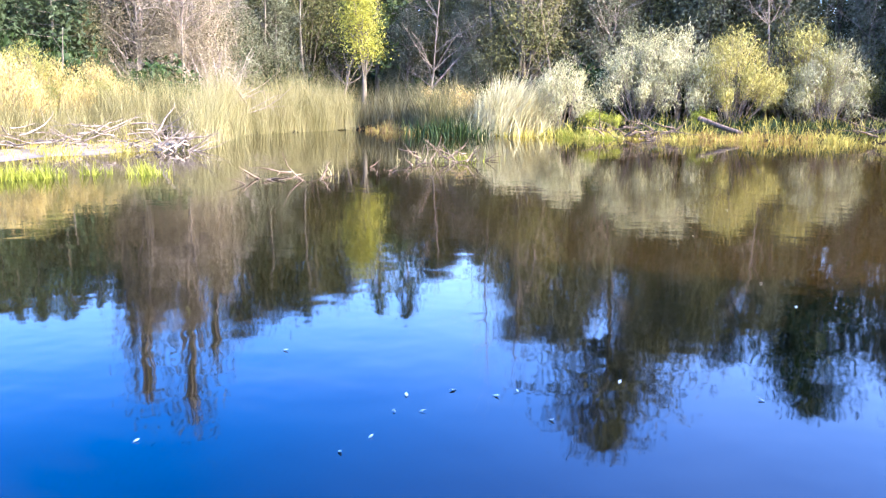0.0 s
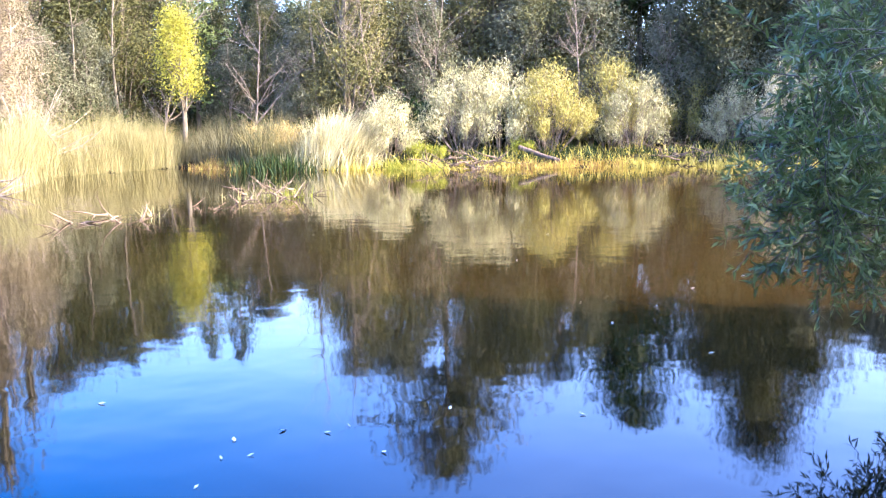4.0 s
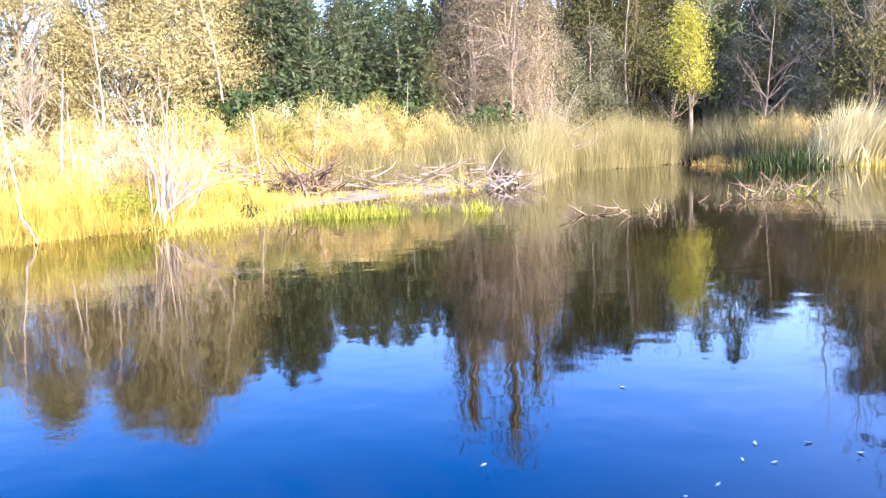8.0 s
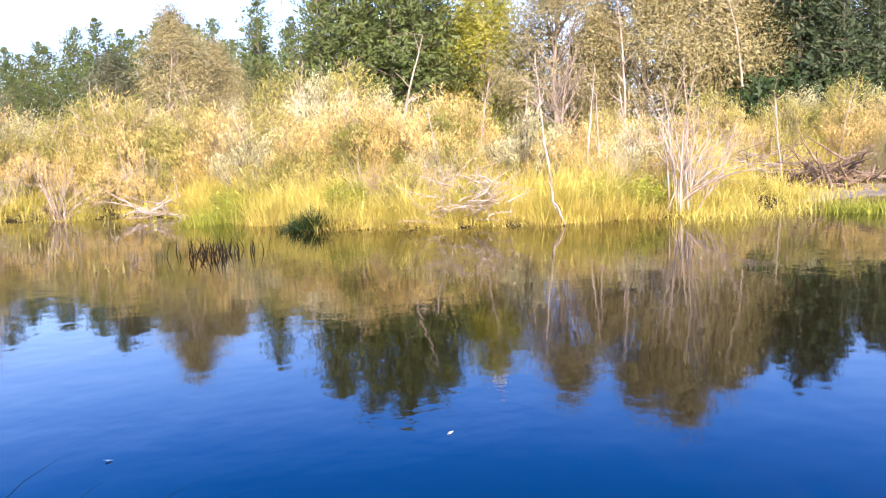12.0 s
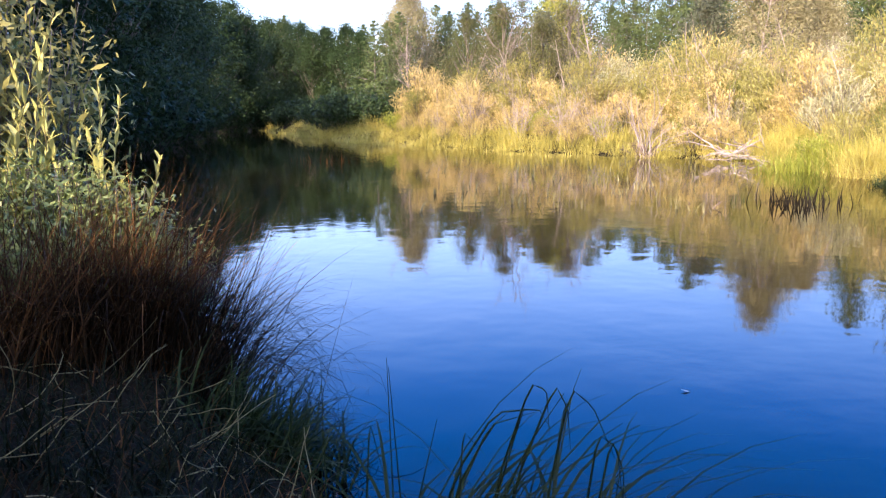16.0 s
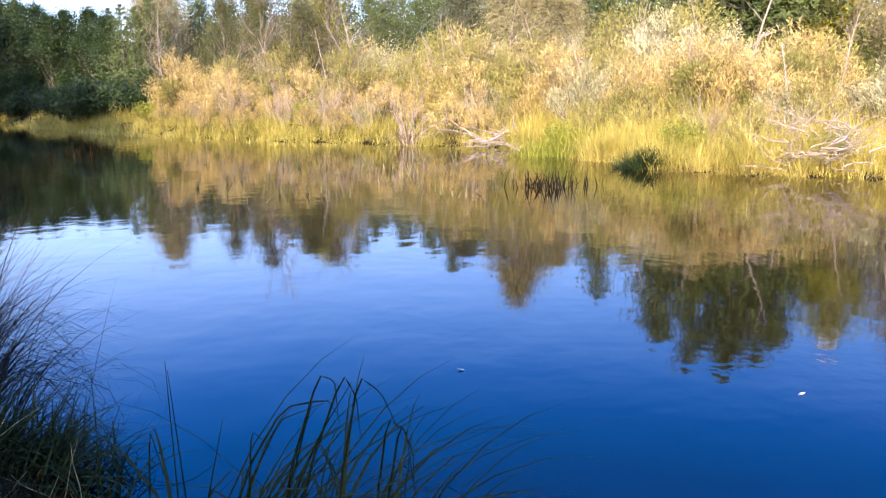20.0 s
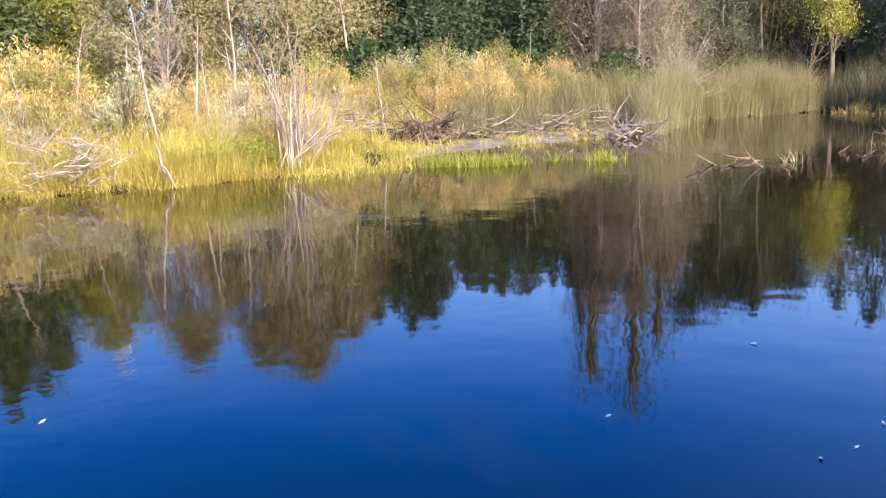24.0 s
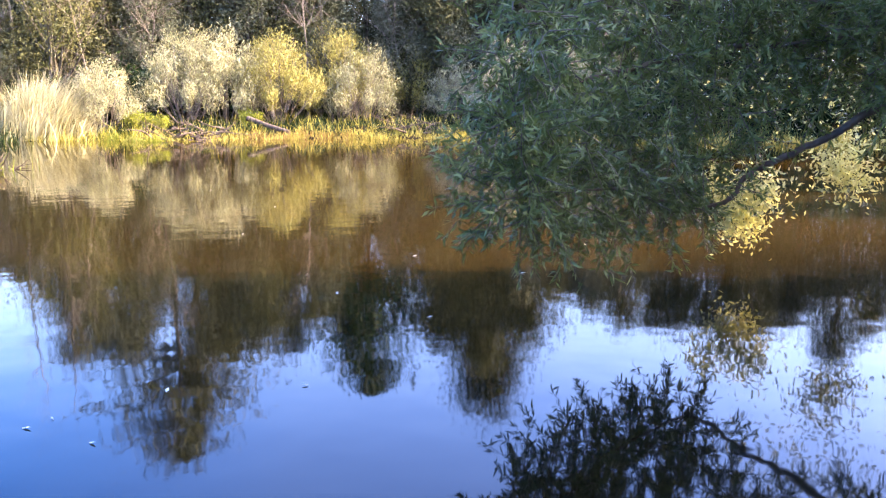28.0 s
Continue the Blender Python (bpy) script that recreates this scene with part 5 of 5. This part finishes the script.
# ---- near bank: sedges, willow shoots, rushes ----


def curved_leaf(length, width):
    """One long leaf with a folded midrib, rising along z from its foot."""
    rows_ = 7
    s = np.linspace(0, 1, rows_)
    w = width / 2 * np.sin(np.pi * np.clip(s * 0.94 + 0.04, 0, 1)) ** 0.8
    mid = np.stack([0 * s, -0.18 * length * s ** 2, length * s], 1)
    left, right = mid + np.stack([-w, 0.35 * w, 0 * w], 1), mid + np.stack([w, 0.35 * w, 0 * w], 1)
    v = np.stack([left, mid, right], 1).reshape(-1, 3)
    i = np.arange(rows_ - 1)[:, None] * 3
    q = np.concatenate([i + np.array([0, 1, 4, 3]), i + np.array([1, 2, 5, 4])])
    return v, q


M_SHOOT = leaf_material("willow_shoot_leaves", [(0.0, (0.17, 0.189, 0.0486)), (0.5, (0.44, 0.419, 0.119)), (1.0, (0.822, 0.743, 0.281))], 0.28)
M_STEM = bark_material("shoot_bark", (0.10, 0.08, 0.03), (0.25, 0.2, 0.07))
leaf_mesh = mesh_of("leaf", *curved_leaf(0.14, 0.036), M_SHOOT, True)


def shoot(a, d, h, n, lean=(0, 0), single=False):
    """An upright willow shoot with long leaves that stand up along it."""
    e = thing("willow_shoot", "upright willow shoot with long pale green leaves", "shrub", "willow shoots on the near bank")
    e.matrix_basis = stand(a, d)
    line, rad = crooked((0, 0, 0), (lean[0] + rng.normal() * 0.06, lean[1] + rng.normal() * 0.06, 1), h, 0.008, 0.002, 8, 0.05)
    part("stem", tube(line, rad, 5), M_STEM, e, smooth=True)
    bits = []
    for k in range(n):
        f = 0.35 + 0.65 * (k + 0.5) / n
        p = np.array([np.interp(f * 7, np.arange(8), line[:, c]) for c in range(3)])
        turn, tilt, sc = k * 137.5 + rng.normal() * 20, 28 + rng.normal() * 14 - 12 * f, rng.uniform(0.65, 1.15) * (1.1 - 0.45 * f ** 4)
        m = Matrix.Translation(p) @ pose(0, 0, 0, 0, 0, turn) @ pose(0, 0, 0, tilt, 0, 0) @ Matrix.Diagonal((sc, sc, sc, 1))
        if single:
            ob = new("leaf", leaf_mesh)
            ob.parent = e
            ob.matrix_basis = m
        else:
            v, q = curved_leaf(0.14, 0.036)
            bits.append((np.array([m @ Vector(c) for c in v]), q))
    if bits:
        part("foliage", bits, M_SHOOT, e, smooth=True)


for a, d, h in ((112.6, 6.6, 0.85), (113.4, 6.8, 1.0), (114.4, 6.6, 1.2), (115.0, 6.7, 1.3), (115.9, 6.5, 1.5), (116.8, 6.7, 1.72), (117.5, 6.6, 1.8), (118.4, 6.8, 1.65), (119.2, 6.6, 1.85), (120.0, 6.8, 1.8), (120.8, 6.6, 2.15), (121.6, 6.7, 2.0), (122.6, 6.5, 2.1), (119.6, 7.2, 1.6), (117.0, 7.2, 1.4)):
    shoot(a, d, h, 22, single=True)
for _ in range(34):
    a = rng.uniform(114.5, 128)
    shoot(a, rng.uniform(6.5, 8.2), rng.uniform(0.5, 0.85) + 0.085 * (a - 113), 26)


golden = shrub("willow_bush", "golden-green willow bush on the near bank", "golden willows on the near bank", 3.3, 0.9, M_OLIVE, stems=70, leaves=80, leaf=0.09, near=True)
for k, (a, d, sz_) in enumerate(((122.4, 8.8, 0.9), (125.5, 8.2, 1.0), (129, 8.4, 1.1))):
    if k:
        copy_thing_scaled(golden, stand(a, d, sz_, 80 * k))
    else:
        golden.matrix_basis = stand(a, d, sz_)


green = shrub("willow_bush", "low small-leaved green willow bush among the sedge", "green willows on the near bank", 1.2, 0.42, M_WILLOW, stems=46, leaves=60, leaf=0.05, near=True, low=0.3)
for k, (a, d, sz_) in enumerate(((116.2, 6.5, 1.0), (113.6, 6.5, 0.85), (119.0, 6.6, 1.05), (112.2, 6.6, 0.65), (122, 6.5, 1.0))):
    if k:
        copy_thing_scaled(green, stand(a, d, sz_, 80 * k))
    else:
        green.matrix_basis = stand(a, d, sz_)


def tussock(name, label, a, d, n, length, mat, spread=0.22, bend=1.0, lean=0.35, width=0.006, toward=None):
    x0, y0, z0 = spot(a, d)
    x, y = x0 + rng.normal(size=n) * spread, y0 + rng.normal(size=n) * spread
    return blades_at(x, y, length * rng.uniform(0.6, 1.15, n), mat, name, label, "sedge", width, bend, lean, 6, "stuff", np.maximum(height(x, y), -0.05) - 0.03, toward)


out, bow, side_ = (-0.16, 0.34, 0), (-0.13, 0.28, 0), (-0.05, 0.12, 0)
for a, d, n, length, spread, bend in ((112.6, 6.0, 300, 1.25, 0.14, 0.7), (114.4, 5.9, 360, 1.25, 0.16, 0.65), (116.4, 5.8, 360, 1.2, 0.18, 0.6), (118.6, 5.8, 320, 1.1, 0.2, 0.6), (121, 5.7, 280, 1.0, 0.22, 0.6), (124, 5.6, 240, 0.95, 0.25, 0.6)):
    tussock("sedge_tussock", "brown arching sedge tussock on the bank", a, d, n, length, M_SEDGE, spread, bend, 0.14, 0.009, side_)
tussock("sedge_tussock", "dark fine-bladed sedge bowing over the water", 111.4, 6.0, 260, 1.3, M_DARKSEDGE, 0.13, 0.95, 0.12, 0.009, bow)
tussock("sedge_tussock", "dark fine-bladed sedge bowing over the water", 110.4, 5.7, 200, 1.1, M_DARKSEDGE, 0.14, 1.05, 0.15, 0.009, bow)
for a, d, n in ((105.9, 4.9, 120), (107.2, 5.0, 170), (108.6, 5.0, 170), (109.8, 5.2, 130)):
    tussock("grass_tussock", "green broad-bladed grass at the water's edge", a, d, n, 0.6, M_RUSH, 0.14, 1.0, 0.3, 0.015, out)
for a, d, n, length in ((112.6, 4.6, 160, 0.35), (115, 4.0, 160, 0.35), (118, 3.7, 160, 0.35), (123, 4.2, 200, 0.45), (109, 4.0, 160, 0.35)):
    tussock("grass_tussock", "low grass on the near bank, shade put into its colour", a, d, n, length, M_SHADY, 0.35, 0.6, 0.4, 0.01)
for a, d, n in ((123.5, 7.2, 260), (126.5, 6.8, 300), (120.5, 7.4, 240)):
    tussock("grass_tussock", "golden grass among the willow shoots", a, d, n, 0.9, M_GRASS, 0.4, 0.5, 0.25, 0.01)
roots, lens, bows = [], [], []
for a, n in ((100, 16), (98.8, 22), (97.4, 22), (96, 20), (94.5, 20), (93, 20), (91.5, 20), (90, 18), (88.5, 16), (87, 14)):
    x0, y0, z0 = spot(a, 3.05)
    roots.append(np.stack([x0 + rng.normal(size=n) * 0.07, y0 + rng.normal(size=n) * 0.05, np.full(n, z0 - 0.03)], 1))
    b_ = rng.uniform(0.75, 1.6, n)
    bows.append(b_)
    lens.append(rng.uniform(1.05, 1.5, n) - z0)
roots, lens, bows = np.concatenate(roots), np.concatenate(lens), np.concatenate(bows)
way = unit(np.array((-0.02, 0.12, 1)) + rng.normal(size=roots.shape) * (0.14, 0.11, 0.05))
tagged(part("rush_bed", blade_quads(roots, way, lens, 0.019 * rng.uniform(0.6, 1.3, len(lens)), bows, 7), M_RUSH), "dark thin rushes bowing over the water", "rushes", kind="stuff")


def bent_blade(a, d, pts, width=0.012, mat=M_RUSH):
    """A single kinked blade: offsets sideways from its foot, heights over the water."""
    x0, y0, z0 = spot(a, d)
    right = np.array((math.cos(radians(a)), math.sin(radians(a)), 0))
    p = np.array([right * u + np.array((0, 0, w - z0 if w else 0)) for u, w in pts])
    s = np.linspace(0, len(p) - 1, 14)
    p = np.stack([np.interp(s, np.arange(len(p)), p[:, k]) for k in range(3)], 1)
    ob = part("rush_stalk", tube(p, np.linspace(width, 0.002, 14) / 2, 4), mat)
    ob.matrix_basis = Matrix.Translation((x0, y0, z0))
    tagged(ob, "single kinked rush blade by the water", "rush", "kinked rush blades")


for a, pts in ((101.2, ((0, 0), (0.01, 0.6), (0.01, 1.2))), (101.5, ((0, 0), (0.0, 0.5), (0.03, 1.1))), (101.5, ((0, 0), (0.01, 0.62), (0.08, 0.3))),
               (97.1, ((0, 0), (0.01, 0.7), (0.0, 1.21))), (97.0, ((0, 0), (0.03, 0.7), (0.0, 1.18))), (98.6, ((0, 0), (0.0, 0.7), (0.02, 1.0), (0.06, 0.82))), (96.6, ((0, 0), (0.06, 0.7), (0.13, 1.0))),
               (95.5, ((0, 0), (0.12, 0.8), (0.26, 1.02), (0.4, 1.03), (0.44, 0.96))), (95, ((0, 0), (0.1, 0.75), (0.22, 0.98), (0.36, 1.02))),
               (91.5, ((0, 0), (0.04, 0.75), (0.16, 1.12), (0.21, 1.1), (0.22, 0.95))), (91.2, ((0, 0), (0.04, 0.7), (0.14, 0.92), (0.25, 1.09))), (91.3, ((0, 0), (0.03, 0.7), (0.1, 0.95), (0.13, 1.04))), (90.8, ((0, 0), (0.06, 0.75), (0.2, 1.12), (0.24, 1.04), (0.25, 0.9))),
               (88, ((0, 0), (0.02, 0.7), (0.1, 1.11), (0.17, 1.05), (0.24, 0.88))), (86, ((0, 0), (0.03, 0.6), (0.08, 0.96), (0.14, 0.92), (0.16, 0.75))), (84.5, ((0, 0), (0.03, 0.55), (0.08, 0.9))), (85.2, ((0, 0), (0.02, 0.6), (0.08, 0.95), (0.12, 0.84), (0.12, 0.7))),
               (93.5, ((0, 0), (0.03, 0.7), (0.05, 0.96), (0.12, 0.88))), (103, ((0, 0), (0.02, 0.75), (0.14, 0.98), (0.16, 0.82)))):
    bent_blade(a + 2.1, 3.05, pts)
# dry litter on the dark bank
n = 5200
a, d = rng.uniform(99, 135, n), rng.uniform(1.3, 5.8, n)
keep = d < np.interp(a, NEAR[:, 0], NEAR[:, 1]) - 0.1
a, d = a[keep], d[keep]
blades_at(-np.sin(np.radians(a)) * d, np.cos(np.radians(a)) * d, rng.uniform(0.1, 0.4, len(a)), M_SEDGE, "bank_litter", "dry grass litter and short blades on the dark bank", "grass", 0.008, 1.0, 0.8)
for _ in range(90):
    a, d = rng.uniform(104, 126), rng.uniform(3.0, 5.6)
    ln, rd = crooked((0, 0, 0.03), (rng.normal(), rng.normal(), rng.uniform(0, 0.8)), rng.uniform(0.15, 0.55), 0.0035, 0.002, 6, 0.14)
    st = part("dry_stalk", tube(ln, rd, 4), M_REED)
    st.matrix_basis = Matrix.Translation(spot(a, d))
    tagged(st, "dry pale stalk fallen on the bank", "grass stalk", "dry stalks on the bank")
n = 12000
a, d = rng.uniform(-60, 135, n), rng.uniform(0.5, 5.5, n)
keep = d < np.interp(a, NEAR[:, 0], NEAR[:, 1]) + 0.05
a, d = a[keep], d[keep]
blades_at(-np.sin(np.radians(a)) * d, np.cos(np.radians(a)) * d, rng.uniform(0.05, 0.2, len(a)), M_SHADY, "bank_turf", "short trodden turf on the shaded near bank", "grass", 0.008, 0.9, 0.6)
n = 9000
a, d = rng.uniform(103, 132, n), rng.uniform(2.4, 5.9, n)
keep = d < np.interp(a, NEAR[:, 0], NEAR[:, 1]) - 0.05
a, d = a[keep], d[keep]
blades_at(-np.sin(np.radians(a)) * d, np.cos(np.radians(a)) * d, rng.uniform(0.06, 0.26, len(a)), M_SHADY, "bank_turf", "rank turf on the near bank, coloured near black for shade", "grass", 0.01, 1.0, 0.6)
# a low bush below the willow, on the near bank
near_bush = shrub("bank_bush", "dark small-leaved bush on the near bank", "", 0.95, 0.5, M_WILLOW, stems=40, leaves=40, leaf=0.05, low=0.2, near=True)
near_bush.matrix_basis = stand(-28, 2.5, 0.45)
copy_thing_scaled(near_bush, stand(-32, 2.45, 0.5, 70))
copy_thing_scaled(near_bush, stand(-44, 2.6, 0.5, 130))

# ---- unseen trees added at the camera's back, which shade the near bank ----
alder = broadleaf("alder_tree", "dense alder added unseen on the near bank to cast shade", "alders on the near bank", 12, 3.3, 0.03, M_DARK, clumps=260, count=60, leaf=0.5)
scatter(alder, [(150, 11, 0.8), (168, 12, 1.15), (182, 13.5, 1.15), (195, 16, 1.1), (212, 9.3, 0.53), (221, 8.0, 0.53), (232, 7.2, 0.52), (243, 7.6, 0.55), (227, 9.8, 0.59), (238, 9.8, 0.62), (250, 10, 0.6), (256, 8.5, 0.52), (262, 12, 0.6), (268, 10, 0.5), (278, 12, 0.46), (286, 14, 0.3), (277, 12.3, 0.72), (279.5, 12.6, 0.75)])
# further trees out of view on the right bank, added for their shade
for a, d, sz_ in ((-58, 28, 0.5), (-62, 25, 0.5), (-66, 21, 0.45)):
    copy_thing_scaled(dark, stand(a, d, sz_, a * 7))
